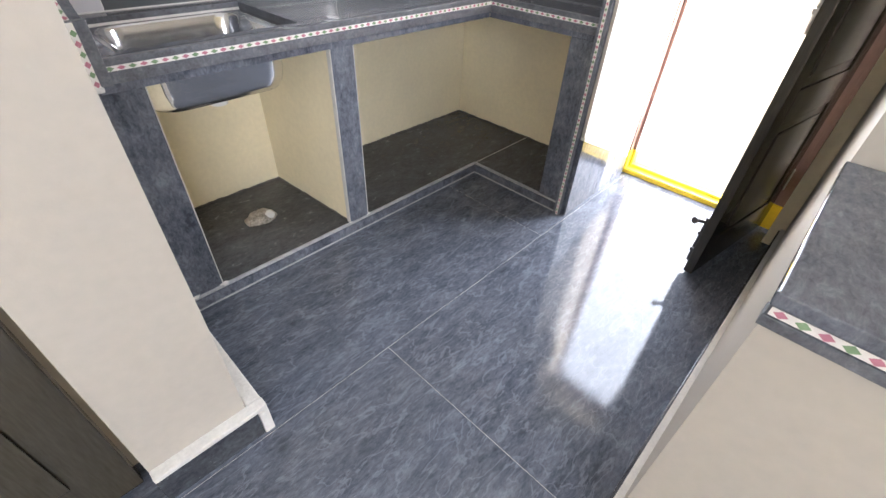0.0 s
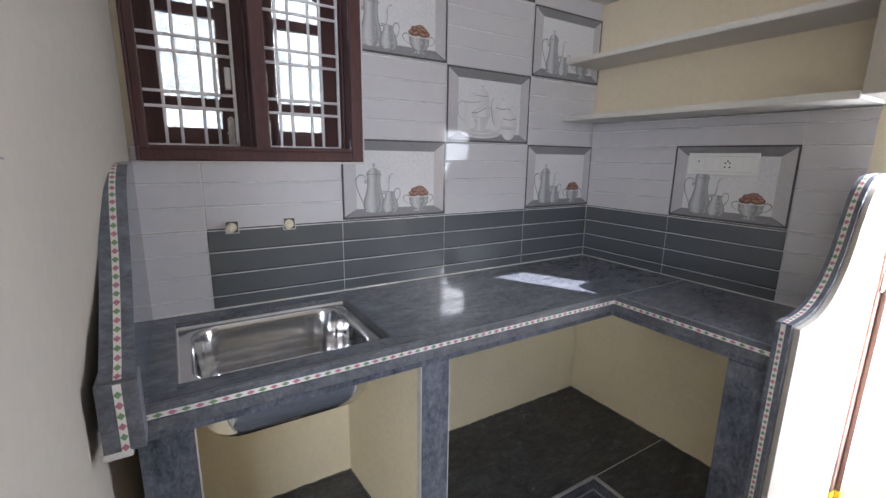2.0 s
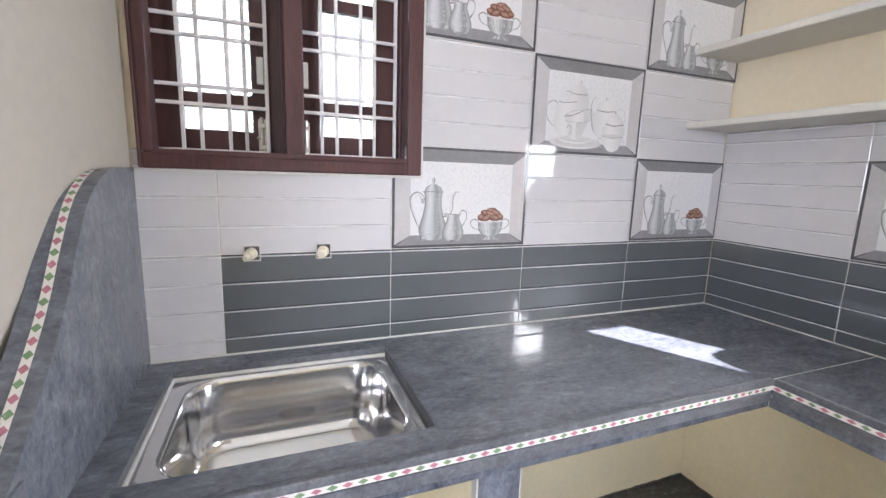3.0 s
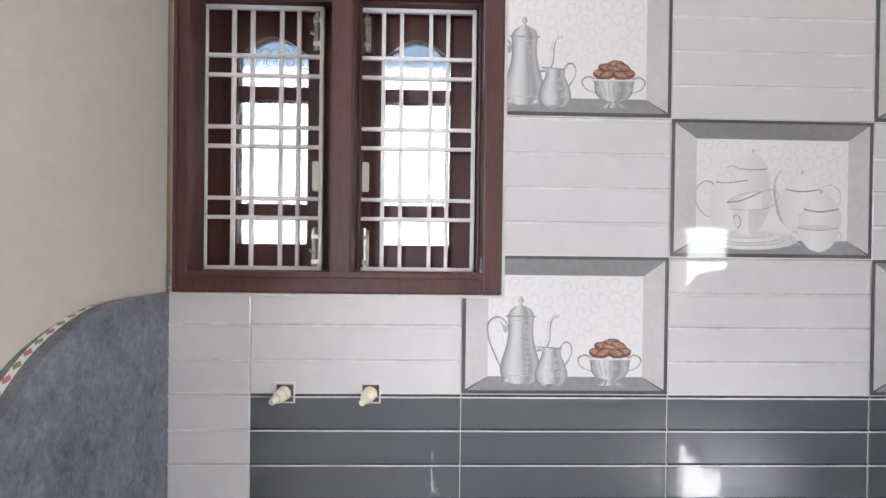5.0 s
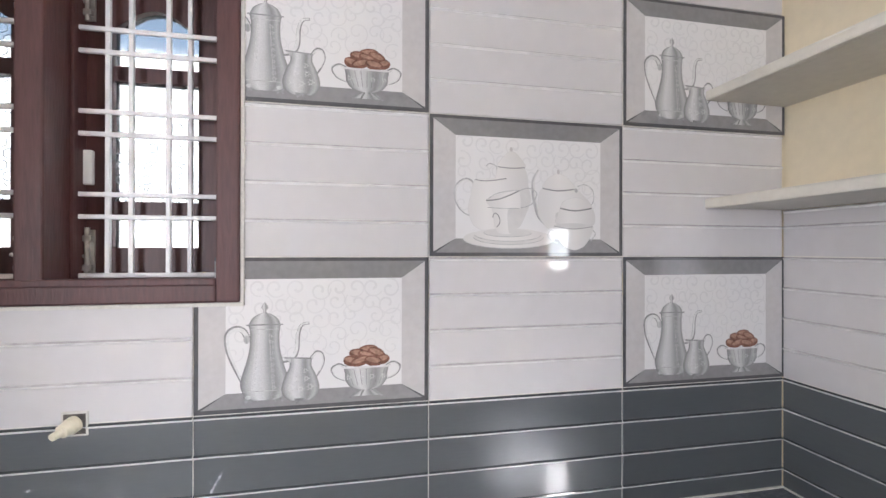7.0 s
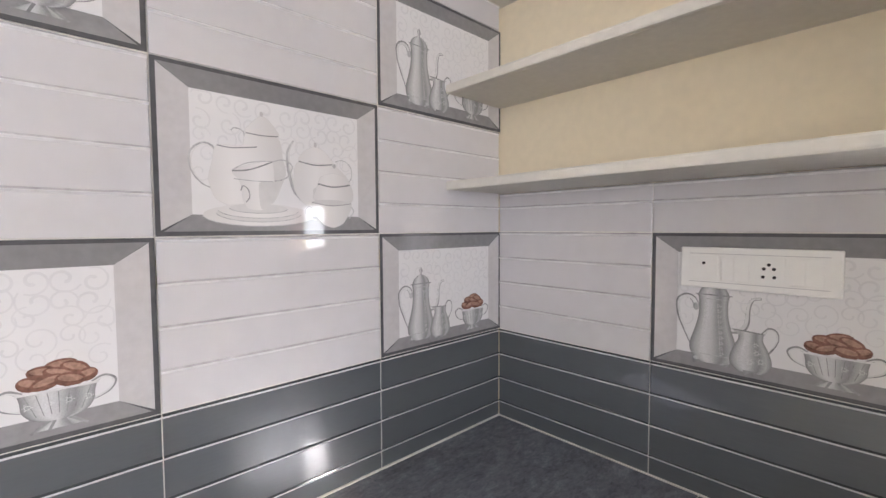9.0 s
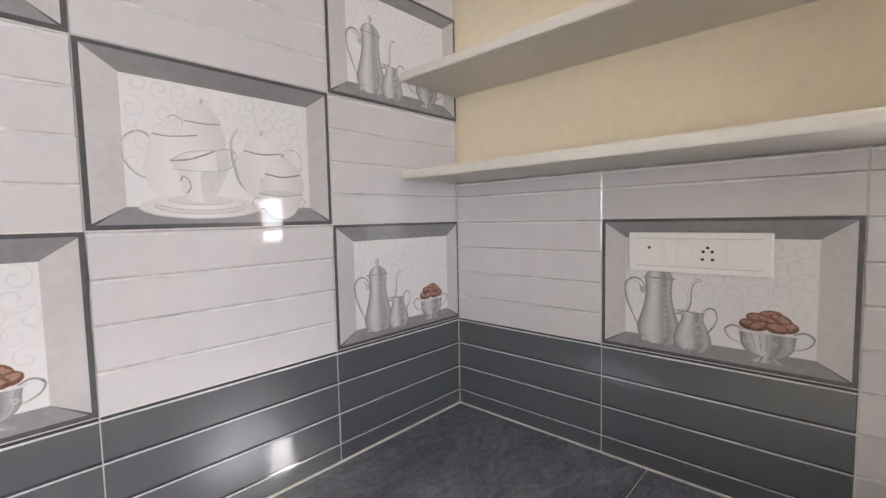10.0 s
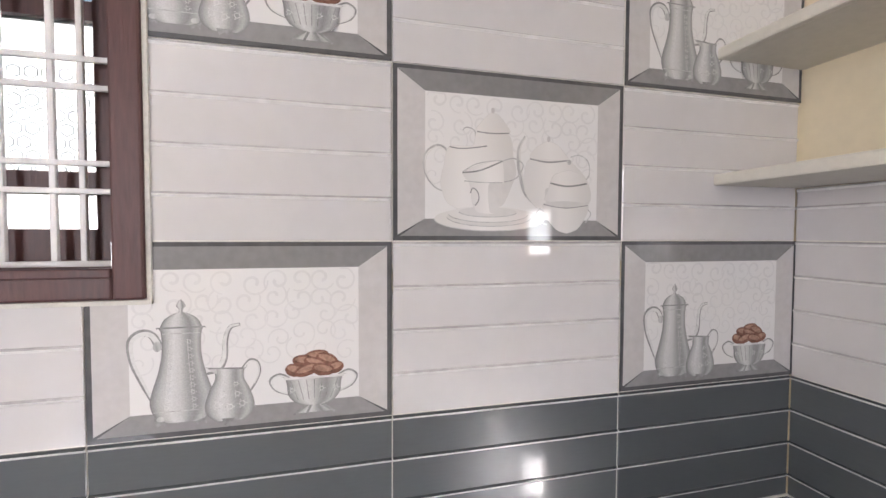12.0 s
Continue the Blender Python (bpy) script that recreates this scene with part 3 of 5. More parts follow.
def curved_strip(parent, pts, place, off, side, step=0.0215, size=0.0150, wide=0.0130):
    """The inlay along a curved edge: pts in the slab's plane, place() puts a point and a distance across into the world."""
    q = [Vector(p) for p in pts]
    tot = [0.0]
    for a, b in zip(q, q[1:]):
        tot.append(tot[-1] + (b - a).length)

    def at(s):
        for i in range(len(q) - 1):
            if s <= tot[i + 1] or i == len(q) - 2:
                d = (q[i + 1] - q[i]).normalized()
                return q[i] + d * (s - tot[i]), Vector((-d.y, d.x)) * side
    bm = bmesh.new()
    n = int(tot[-1] / 0.01)
    prev = None
    for k in range(n + 1):
        p, nn = at(tot[-1] * k / n)
        p = p + nn * 0.0010
        row = [bm.verts.new(place(p, off - wide / 2)), bm.verts.new(place(p, off + wide / 2))]
        if prev:
            bm.faces.new((prev[0], prev[1], row[1], row[0]))
        prev = row
    part("inlay_strip", bm, INLAY, parent, "white inlay strip")
    for m, first, nm in ((PINK, 0, "diamond_inlay"), (GREEN, 1, "diamond_inlay")):
        bm = bmesh.new()
        for k in range(first, int(tot[-1] / step), 2):
            c, nn = at((k + 0.5) * step)
            e, _ = at((k + 0.5) * step + 0.001)
            d = (e - c).normalized() * size * 0.52
            c = c + nn * 0.0018
            bm.faces.new([bm.verts.new(v) for v in (place(c + d, off), place(c, off + size * 0.45), place(c - d, off), place(c, off - size * 0.45))])
        tagged(part(nm, bm, m, parent, "pink diamond inlay" if first == 0 else "green diamond inlay"), kind="stuff")


inlay_w = thing("end_slab_inlay", "white strip with pink and green diamonds up the curved slab edge", "inlay")
curved_strip(inlay_w, [*prof_w, (-0.02, 1.34)], lambda p, o: (o, p[0], p[1]), -1.556, 1)
nose_strip(inlay_w, (-1.556, -0.653, CT - 0.035), (-1.556, -0.653, 0.953), 0, (0, -1, 0), step=0.0215, size=0.0155, wide=0.0130, flat=0.44)
inlay_e = thing("end_slab_inlay", "white strip with small diamonds on the end slab edge", "inlay")
curved_strip(inlay_e, [*prof_e, (EAST, 1.335)], lambda p, o: (p[0], o, p[1]), -1.118, 1)
nose_strip(inlay_e, (-0.062, -1.118, 0.0), (-0.062, -1.118, 0.935), 0, (-1, 0, 0), step=0.018, size=0.014, wide=0.012, flat=0.4)
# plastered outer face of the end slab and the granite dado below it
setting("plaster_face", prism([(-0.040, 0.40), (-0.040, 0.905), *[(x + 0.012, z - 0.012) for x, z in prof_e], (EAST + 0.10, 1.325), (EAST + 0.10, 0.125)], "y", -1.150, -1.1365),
        DIM_CREAM, "white plastered outer face of the counter end", "plaster")
setting("dado", prism([(-0.040, 0.0), (-0.040, 0.39), (EAST + 0.10, 0.115), (EAST + 0.10, 0.0)], "y", -1.153, -1.1365), STONE_FACE, "slate granite dado with sloping top", "dado")

setting("dado_trim", prism([(-0.040, 0.388), (-0.040, 0.402), (EAST + 0.10, 0.127), (EAST + 0.10, 0.113)], "y", -1.157, -1.1364), SHELF_PAINT, "cream cement line along the top of the dado", "trim")

# ---- the serving ledge by the entrance ----
ledge = thing("serving_ledge", "slate granite ledge with diamond inlay edge on the half wall", "ledge", (-1.0, -2.2, 0.75))
world_part("slab", box(-1.186, -0.702, -2.62, -1.950, 0.823, 0.845, bevel=0.003), STONE, ledge)
world_part("nose", box(-1.183, -1.155, -2.62, -1.952, 0.807, 0.823, bevel=0.001), STONE_ROUGH, ledge)
world_part("nose_lower", box(-1.186, -1.155, -2.62, -1.950, 0.789, 0.807, bevel=0.002), STONE_ROUGH, ledge)
inlay_l = thing("ledge_inlay", "white strip with pink and green diamonds on the ledge edge", "inlay")
nose_strip(inlay_l, (-1.1835, -1.955, 0.815), (-1.1835, -2.62, 0.815), 0, (-1, 0, 0), step=0.0235, size=0.0175, wide=0.0130, flat=0.36)
south_b = setting("ledge_wall", box(-1.164, -0.702, -2.62, -2.201, 0, 0.789), DIM_CREAM, "cream plastered half wall under the ledge", "wall")

# ---- sink ----
sink = thing("kitchen_sink", "stainless steel inset sink with rounded deep bowl", "sink", ((SX0 + SX1) / 2, (SY0 + SY1) / 2, CT))


def rounded(x0, x1, y0, y1, r, n=6):
    pts = []
    for cx, cy, a in ((x1 - r, y1 - r, 0), (x0 + r, y1 - r, 90), (x0 + r, y0 + r, 180), (x1 - r, y0 + r, 270)):
        for k in range(n + 1):
            t = radians(a + 90 * k / n)
            pts.append((cx + r * math.cos(t), cy + r * math.sin(t)))
    return pts


RIM = CT - 0.0245
bm = bmesh.new()
loops = [(-0.012, 0.004, 0.0), (0.004, 0.010, 0.0), (0.020, 0.075, -0.0006), (0.025, 0.078, -0.004), (0.029, 0.082, -0.014), (0.033, 0.088, -0.12), (0.038, 0.088, -0.155),
         (0.050, 0.082, -0.175), (0.075, 0.070, -0.184), (0.15, 0.03, -0.188)]
rings = []
for inset, rad, dz in loops:
    extra = 0.012 if inset > 0.01 else 0
    rings.append([bm.verts.new((x, y, RIM + dz)) for x, y in rounded(SX0 + inset + extra, SX1 - inset - extra * 0.4, SY0 + inset, SY1 - inset * 0.8, rad)])
for a, b in zip(rings, rings[1:]):
    for k in range(len(a)):
        bm.faces.new((a[k], a[(k + 1) % len(a)], b[(k + 1) % len(b)], b[k]))
bm.faces.new(rings[-1])
bowl = world_part("bowl", bm, STEEL, sink, smooth=True)
solid = bowl.modifiers.new("sheet", "SOLIDIFY")
solid.thickness, solid.offset = 0.0015, -1
bm = bmesh.new()
bmesh.ops.create_cone(bm, cap_ends=True, segments=24, radius1=0.045, radius2=0.043, depth=0.006, matrix=Matrix.Translation((-1.18, -0.28, RIM - 0.185)))
world_part("drain", bm, CHROME, sink, "steel drain fitting")
bm = bmesh.new()
bmesh.ops.create_uvsphere(bm, u_segments=16, v_segments=8, radius=0.013, matrix=Matrix.Translation((-0.980, -0.24, RIM - 0.045)) @ Matrix.Diagonal((0.25, 0.7, 1.5, 1)))
world_part("overflow", bm, CHROME, sink, "overflow cap")

bm = bmesh.new()
rings = []
for inset, rad, dz in loops[2:]:
    rings.append([bm.verts.new((x, y, RIM + dz - 0.006)) for x, y in rounded(SX0 + inset + 0.008, SX1 - inset, SY0 + inset - 0.004, SY1 - inset * 0.8 + 0.004, rad)])
for a, b in zip(rings, rings[1:]):
    for k in range(len(a)):
        bm.faces.new((a[k], a[(k + 1) % len(a)], b[(k + 1) % len(b)], b[k]))
bm.faces.new(rings[-1])
world_part("bowl_underside", bm, STEEL, sink, "bright pressed steel underside", smooth=True)
bm = bmesh.new()
bmesh.ops.create_cone(bm, cap_ends=True, segments=20, radius1=0.030, radius2=0.036, depth=0.05, matrix=Matrix.Translation((-1.18, -0.28, RIM - 0.220)))
world_part("waste_fitting", bm, PLASTIC, sink, "white plastic waste fitting")

# floor trap filled with mortar
trap = thing("floor_drain", "round rough cement covered drain stub on the plinth", "drain", (-1.14, -0.26, 0.05))
bm = bmesh.new()
bmesh.ops.create_uvsphere(bm, u_segments=28, v_segments=14, radius=0.070, matrix=Matrix.Translation((-1.14, -0.265, 0.048)) @ Matrix.Diagonal((1, 0.82, 0.42, 1)))
for v in bm.verts:
    v.co += Vector((0, 0, 1)) * 0.012 * noise.noise(v.co * 45) + (v.co - Vector((-1.14, -0.265, 0.04))) * 0.16 * noise.noise(v.co * 30)
world_part("mortar", bm, COVER, trap, smooth=True)
bm = bmesh.new()
bmesh.ops.create_cone(bm, cap_ends=True, segments=20, radius1=0.022, radius2=0.019, depth=0.03, matrix=Matrix.Translation((-1.112, -0.29, 0.062)) @ Euler((0.5, 0.3, 0)).to_matrix().to_4x4())
world_part("pipe_stub", bm, PLASTIC, trap, "white pipe stub")

for dx, dy in ((-0.03, 0.01), (-0.012, -0.028), (0.005, 0.022), (0.036, 0.012), (-0.042, -0.016)):
    bm = bmesh.new()
    bmesh.ops.create_uvsphere(bm, u_segments=8, v_segments=6, radius=0.007, matrix=Matrix.Translation((-1.14 + dx, -0.265 + dy, 0.0665 - 9 * (dx * dx + dy * dy))) @ Matrix.Diagonal((1, 0.8, 0.5, 1)))
    world_part("pit", bm, RAW, trap, "dark pit in the cement")

# ---- window ----
win = thing("window_1", "dark red polished wooden window with arched panes and white steel grille", "window", (-1.18, 0.05, 1.34), kind="structure")
WX0, WX1, WZ0, WZ1 = -1.517, -0.820, 1.340, 2.048
for a in ((WX0, -1.508, WZ0, WZ1), (-0.862, WX1, WZ0, WZ1), (-1.188, -1.143, WZ0 + 0.038, WZ1 - 0.046)):
    world_part("stile", box(a[0], a[1], -0.012, 0.14, a[2], a[3], bevel=0.004), WOOD, win)
for a in ((WZ0, 1.378), (2.002, WZ1)):
    world_part("rail", box(-1.508, -0.862, -0.010, 0.14, a[0], a[1], bevel=0.004), WOOD, win)
world_part("rebate", box(-1.5079, -1.484, -0.012, 0.056, WZ0 + 0.038, WZ1 - 0.046, bevel=0.004), WOOD, win)
world_part("rail_lip", box(-1.4835, -0.8625, -0.013, 0.008, 1.372, 1.3865, bevel=0.003), WOOD, win)
# raised bead round each light
for x0, x1 in ((-1.508, -1.188), (-1.143, -0.862)):
    for b in ((x0, x0 + 0.006, 1.378, 2.002), (x1 - 0.006, x1, 1.378, 2.002), (x0 + 0.0062, x1 - 0.0062, 1.378, 1.384), (x0 + 0.0062, x1 - 0.0062, 1.996, 2.002)):
        world_part("bead", box(b[0], b[1], 0.060, 0.104, b[2], b[3], bevel=0.002), WOOD, win)
world_part("plaster_edge", box(WX1, WX1 + 0.007, -0.006, 0.0085, WZ0 - 0.008, WZ1, bevel=0.001), CEMENT, win, "cement edge")
world_part("plaster_edge", box(WX0, WX1 + 0.007, -0.008, 0.0085, WZ0 - 0.008, WZ0 - 0.001, bevel=0.001), CEMENT, win, "cement edge")


def arch_sash(x0, x1, bolt_x, left):
    """One casement: a board with an arched opening, two cross rails, patterned glass, bolts."""
    z0, z1, y0, y1 = 1.379, 2.001, 0.105, 0.135
    c = -1.352 if left else -1.011
    h = 0.083 if left else 0.081
    gz0, spring, apex = 1.444, 1.893, 1.936
    sash = world_part("sash", bmesh.new(), WOOD, win)
    bm = bmesh.new()
    add_box(bm, x0, c - h, y0, y1, z0, z1), add_box(bm, c + h, x1, y0, y1, z0, z1), add_box(bm, c - h, c + h, y0, y1, z0, gz0)
    n = 14
    arc = [(c - h, spring)]
    for k in range(n + 1):
        u = -1 + 2 * k / n
        arc.append((c + u * h * 0.92, spring + 0.004 + (apex - spring - 0.004) * math.cos(u * math.pi / 2) ** 1.1))
    arc.append((c + h, spring))
    for (ax, az), (bx, bz) in zip(arc, arc[1:]):
        if bx - ax < 1e-5:
            continue
        q = [bm.verts.new(p) for p in ((ax, y0, az), (bx, y0, bz), (bx, y0, z1), (ax, y0, z1))]
        q2 = [bm.verts.new((v.co.x, y1, v.co.z)) for v in q]
        bm.faces.new(q), bm.faces.new(q2[::-1])
        for i in range(4):
            bm.faces.new((q[i], q[(i + 1) % 4], q2[(i + 1) % 4], q2[i]))
    add_box(bm, c - h, c + h, y0 + 0.004, y1, 1.502, 1.539), add_box(bm, c - h, c + h, y0 + 0.004, y1, 1.787, 1.818)
    bmesh.ops.translate(bm, verts=bm.verts, vec=-win.location)
    bmesh.ops.recalc_face_normals(bm, faces=bm.faces)
    bm.to_mesh(sash.data)
    bm.free()
    pane = world_part("pane", box(c - h - 0.004, c + h + 0.004, 0.119, 0.122, gz0 - 0.004, apex + 0.005), GLASS, sash, "pale patterned glass pane")
    pane.visible_shadow = False
    # hexagon pattern etched in the glass
    bm = bmesh.new()
    s = 0.0125
    for i in range(-9, 10):
        for j in range(0, 26):
            cx, cz = c + i * s * 1.9, 1.540 + j * s * 1.1 * 1.65
            cx += s * 0.95 * (j % 2)
            if abs(cx - c) > h - 0.004 or cz > 1.925 or (cz > 1.72 and not left):
                continue
            for k in range(6):
                a0, a1 = k * math.tau / 6, (k + 1) * math.tau / 6
                o, w = s * 0.90, s * 0.76
                bm.faces.new([bm.verts.new((cx + r * math.sin(t), 0.1175, cz + r * math.cos(t))) for r, t in ((o, a0), (o, a1), (w, a1), (w, a0))])
    e = world_part("etched_hexagons", bm, ETCH, sash, "etched hexagon pattern")
    tagged(e, kind="stuff")
    e.visible_shadow = False
    for z, ln in ((1.945, 0.085), (1.435, 0.090)):
        bolt = world_part("tower_bolt", box(bolt_x - 0.010, bolt_x + 0.010, 0.1, 0.105, z - ln / 2, z + ln / 2, bevel=0.001), CHROME, sash, "zinc tower bolt")
        rod = tube(bmesh.new(), [(bolt_x, 0.0945, z - ln / 2 - 0.004), (bolt_x, 0.0945, z + ln / 2 + 0.004)], 0.005)
        tube(rod, [(bolt_x, 0.0945, z - 0.012), (bolt_x - 0.014, 0.091, z - 0.004)], 0.0035)
        for dz in (-ln * 0.35, ln * 0.3):
            add_box(rod, bolt_x - 0.009, bolt_x + 0.009, 0.0895, 0.102, z + dz - 0.006, z + dz + 0.006, bevel=0.002)
        world_part("rod", rod, CHROME, sash, "zinc bolt rod")
    pull = box(bolt_x - 0.009, bolt_x + 0.009, 0.091, 0.105, 1.570, 1.640, bevel=0.004)
    world_part("pull_handle", pull, PLASTIC, sash, "white metal pull handle")


arch_sash(-1.507, -1.189, -1.246, True)
arch_sash(-1.142, -0.863, -1.131, False)


def grille(x0, x1, us):
    """White welded steel bars in one light."""
    g = world_part("grille", bmesh.new(), BAR, win, "white welded steel grille")
    z0, z1, y = 1.388, 1.990, 0.082
    bm = bmesh.new()
    for a, b in (((x0, z0), (x1, z0)), ((x0, z1), (x1, z1)), ((x0, z0), (x0, z1)), ((x1, z0), (x1, z1))):
        add_box(bm, min(a[0], b[0]) - 0.005, max(a[0], b[0]) + 0.005, y - 0.005, y + 0.005, min(a[1], b[1]) - 0.005, max(a[1], b[1]) + 0.005, bevel=0.0025)
    for u in us:
        x = x0 + (x1 - x0) * u
        add_box(bm, x - 0.0046, x + 0.0046, y - 0.003, y + 0.006, z0, z1, bevel=0.002)
    for v in (0.194, 0.268, 0.467, 0.541, 0.739, 0.814):
        z = z0 + (z1 - z0) * v
        add_box(bm, x0, x1, y - 0.006, y + 0.002, z - 0.0046, z + 0.0046, bevel=0.002)
    bmesh.ops.translate(bm, verts=bm.verts, vec=-win.location)
    bmesh.ops.recalc_face_normals(bm, faces=bm.faces)
    bm.to_mesh(g.data)
    bm.free()


grille(-1.498, -1.231, (0.24, 0.40, 0.65, 0.80))
grille(-1.155, -0.877, (0.24, 0.39, 0.635, 0.78))

# ---- shelves on the east wall ----
SHELF = "shelves on the east wall"
for z0, x0 in ((1.541, 0.220), (1.800, 0.222), (2.10, 0.224)):
    s = thing("wall_shelf", "cream painted cement wall shelf above the counter", "shelf", (0.33, -0.55, z0), SHELF)
    world_part("board", box(x0 + 0.014, EAST + 0.009, -1.0995, 0.010, z0 + 0.001, z0 + 0.022), SHELF_PAINT, s)
    world_part("front_edge", box(x0, x0 + 0.0139, -1.0995, 0.006, z0, z0 + 0.024, bevel=0.005), SHELF_PAINT, s)
setting("shelf_end_wall", box(0.218, EAST + 0.010, -1.168, -1.100, 1.552, TOP, bevel=0.003), DIM_CREAM, "cream plastered end wall of the shelves", "wall")


# ---- wall tiles ----
def band_tile(w, h, mat):
    """A glazed tile with four horizontal bands, each closed by a moulded rib, its highlight and shade line printed in.
    """
    bm = bmesh.new()
    prof, kinds = [(0.0, 0.008)], []
    z = 0.0
    while z < h - 0.002:
        z1 = min(z + 0.075, h)
        rows = [(z + 0.0005, 0.0004, 0), (z1 - 0.0085, 0.0, 0), (z1 - 0.0054, -0.0026, 1), (z1 - 0.0040, -0.0030, 1), (z1 - 0.0016, -0.0016, 2), (z1 - 0.0006, 0.0004, 2)] if z1 - z > 0.03 else [(z + 0.0005, 0.0, 0), (z1 - 0.0005, 0.0, 0)]
        for zz, y, k in rows:
            prof.append((zz, y))
            kinds.append(k)
        z = z1
    prof.append((h, 0.008))
    kinds.append(0)
    n = 12
    xs = [0.0, 0.0016] + [0.0016 + (w - 0.0032) * k / n for k in range(1, n)] + [w - 0.0016, w]
    rows = []
    for z, y in prof:
        row = []
        for k, x in enumerate(xs):
            wob = 0.0007 * noise.noise((x * 11, z * 3, w * 9)) if 0.004 < z < h - 0.004 else 0
            row.append(bm.verts.new((x, y + (0.0012 if k in (0, len(xs) - 1) else 0), z + wob)))
        rows.append(row)
    for a, b, kind in zip(rows, rows[1:], kinds):
        for k in range(len(xs) - 1):
            bm.faces.new((a[k], a[k + 1], b[k + 1], b[k])).material_index = kind
    me = mesh_of(bm, "tile", mat)
    me.materials.append(T_BRIGHT)
    me.materials.append(T_DARK if mat is GREY_TILE else T_GREY)
    return me


TILES = {}
JX = [-1.531, -1.356, -0.904, -0.452, 0.0, EAST]
RZ = [0.824, 1.124, 1.426, 1.728, 2.030, 2.332]
east_turn = Matrix.Rotation(radians(-90), 4, "Z")


def lay(wall, u, z, w, h, mat):
    key = (round(w, 4), round(h, 4), mat.name)
    if key not in TILES:
        TILES[key] = band_tile(w - 0.002, h - 0.002, mat)
    ob = new("tile", TILES[key])
    ob.parent = wall
    ob.matrix_basis = Matrix.Translation((u + 0.001, 0, z + 0.001)) if wall is north else Matrix.Translation((EAST, u - 0.001, z + 0.001)) @ east_turn


# grout bed behind the tiles
part("grout", box(JX[0], EAST, 0.0030, 0.0079, RZ[0], 1.337), INLAY, north)
part("grout", box(-0.819, EAST, 0.0030, 0.0079, 1.387, RZ[5]), INLAY, north)
part("grout", box(EAST + 0.0030, EAST + 0.0079, -1.09, 0.0, RZ[0], 1.54), INLAY, east)
lay(north, JX[0], RZ[0], JX[1] - JX[0], 0.300, WHITE_TILE)
for a, b in zip(JX[1:], JX[2:]):
    lay(north, a, RZ[0], b - a, 0.300, GREY_TILE)
lay(north, JX[0], RZ[1], JX[1] - JX[0], 0.262, WHITE_TILE)
lay(north, JX[1], RZ[1], 0.452, 0.262, WHITE_TILE)
lay(north, JX[3], RZ[1], 0.452, 0.302, WHITE_TILE)
lay(north, -0.862, RZ[2], 0.410, 0.302, WHITE_TILE)
lay(north, JX[4], RZ[2], EAST, 0.302, WHITE_TILE)
lay(north, JX[3], RZ[3], 0.452, 0.302, WHITE_TILE)
lay(north, -0.862, RZ[4], 0.410, 0.302, WHITE_TILE)
lay(north, JX[4], RZ[4], EAST, 0.302, WHITE_TILE)
EY = [0.0, -0.457, -0.909, -1.092]
lay(east, EY[0], RZ[0], 0.457, 0.300, GREY_TILE)
lay(east, EY[1], RZ[0], 0.452, 0.300, GREY_TILE)
lay(east, EY[2], RZ[0], 0.183, 0.300, WHITE_TILE)
lay(east, EY[0], RZ[1], 0.457, 0.302, WHITE_TILE)
lay(east, EY[2], RZ[1], 0.183, 0.302, WHITE_TILE)
for a, b in zip(EY, EY[1:]):
    lay(east, a, RZ[2], a - b, 0.116, WHITE_TILE)

# ---- picture tiles: a printed niche with vessels ----
TW, TH = 0.450, 0.300


def flat(bm, pts, lift, mi):
    """A printed patch: a polygon in the tile's plane."""
    f = bm.faces.new([bm.verts.new((u, -lift, v)) for u, v in pts])
    f.material_index = mi
    bmesh.ops.triangulate(bm, faces=[f])


def stroke(bm, pts, width, lift, mi):
    """A printed line with tapering width."""
    q = [Vector(p) for p in pts]
    n = len(q)
    L, R = [], []
    for i, p in enumerate(q):
        d = (q[min(i + 1, n - 1)] - q[max(i - 1, 0)]).normalized()
        w = (width[0] + (width[1] - width[0]) * i / (n - 1)) / 2 if isinstance(width, tuple) else width / 2
        s = Vector((-d.y, d.x)) * w
        L.append(bm.verts.new((p.x + s.x, -lift, p.y + s.y)))
        R.append(bm.verts.new((p.x - s.x, -lift, p.y - s.y)))
    for i in range(n - 1):
        bm.faces.new((L[i], L[i + 1], R[i + 1], R[i])).material_index = mi


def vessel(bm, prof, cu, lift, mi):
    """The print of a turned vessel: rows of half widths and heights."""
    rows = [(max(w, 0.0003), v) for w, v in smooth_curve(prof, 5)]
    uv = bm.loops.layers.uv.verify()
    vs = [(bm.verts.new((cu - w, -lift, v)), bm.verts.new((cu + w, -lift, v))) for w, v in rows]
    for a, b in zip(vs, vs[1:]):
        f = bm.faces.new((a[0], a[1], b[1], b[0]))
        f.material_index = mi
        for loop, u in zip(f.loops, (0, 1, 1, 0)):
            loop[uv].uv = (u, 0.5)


def oval(cu, cv, ru, rv, n=28, a0=0.0, a1=math.tau):
    return [(cu + ru * math.cos(a0 + (a1 - a0) * k / n), cv + rv * math.sin(a0 + (a1 - a0) * k / n)) for k in range(n + (a1 - a0 < 6))]


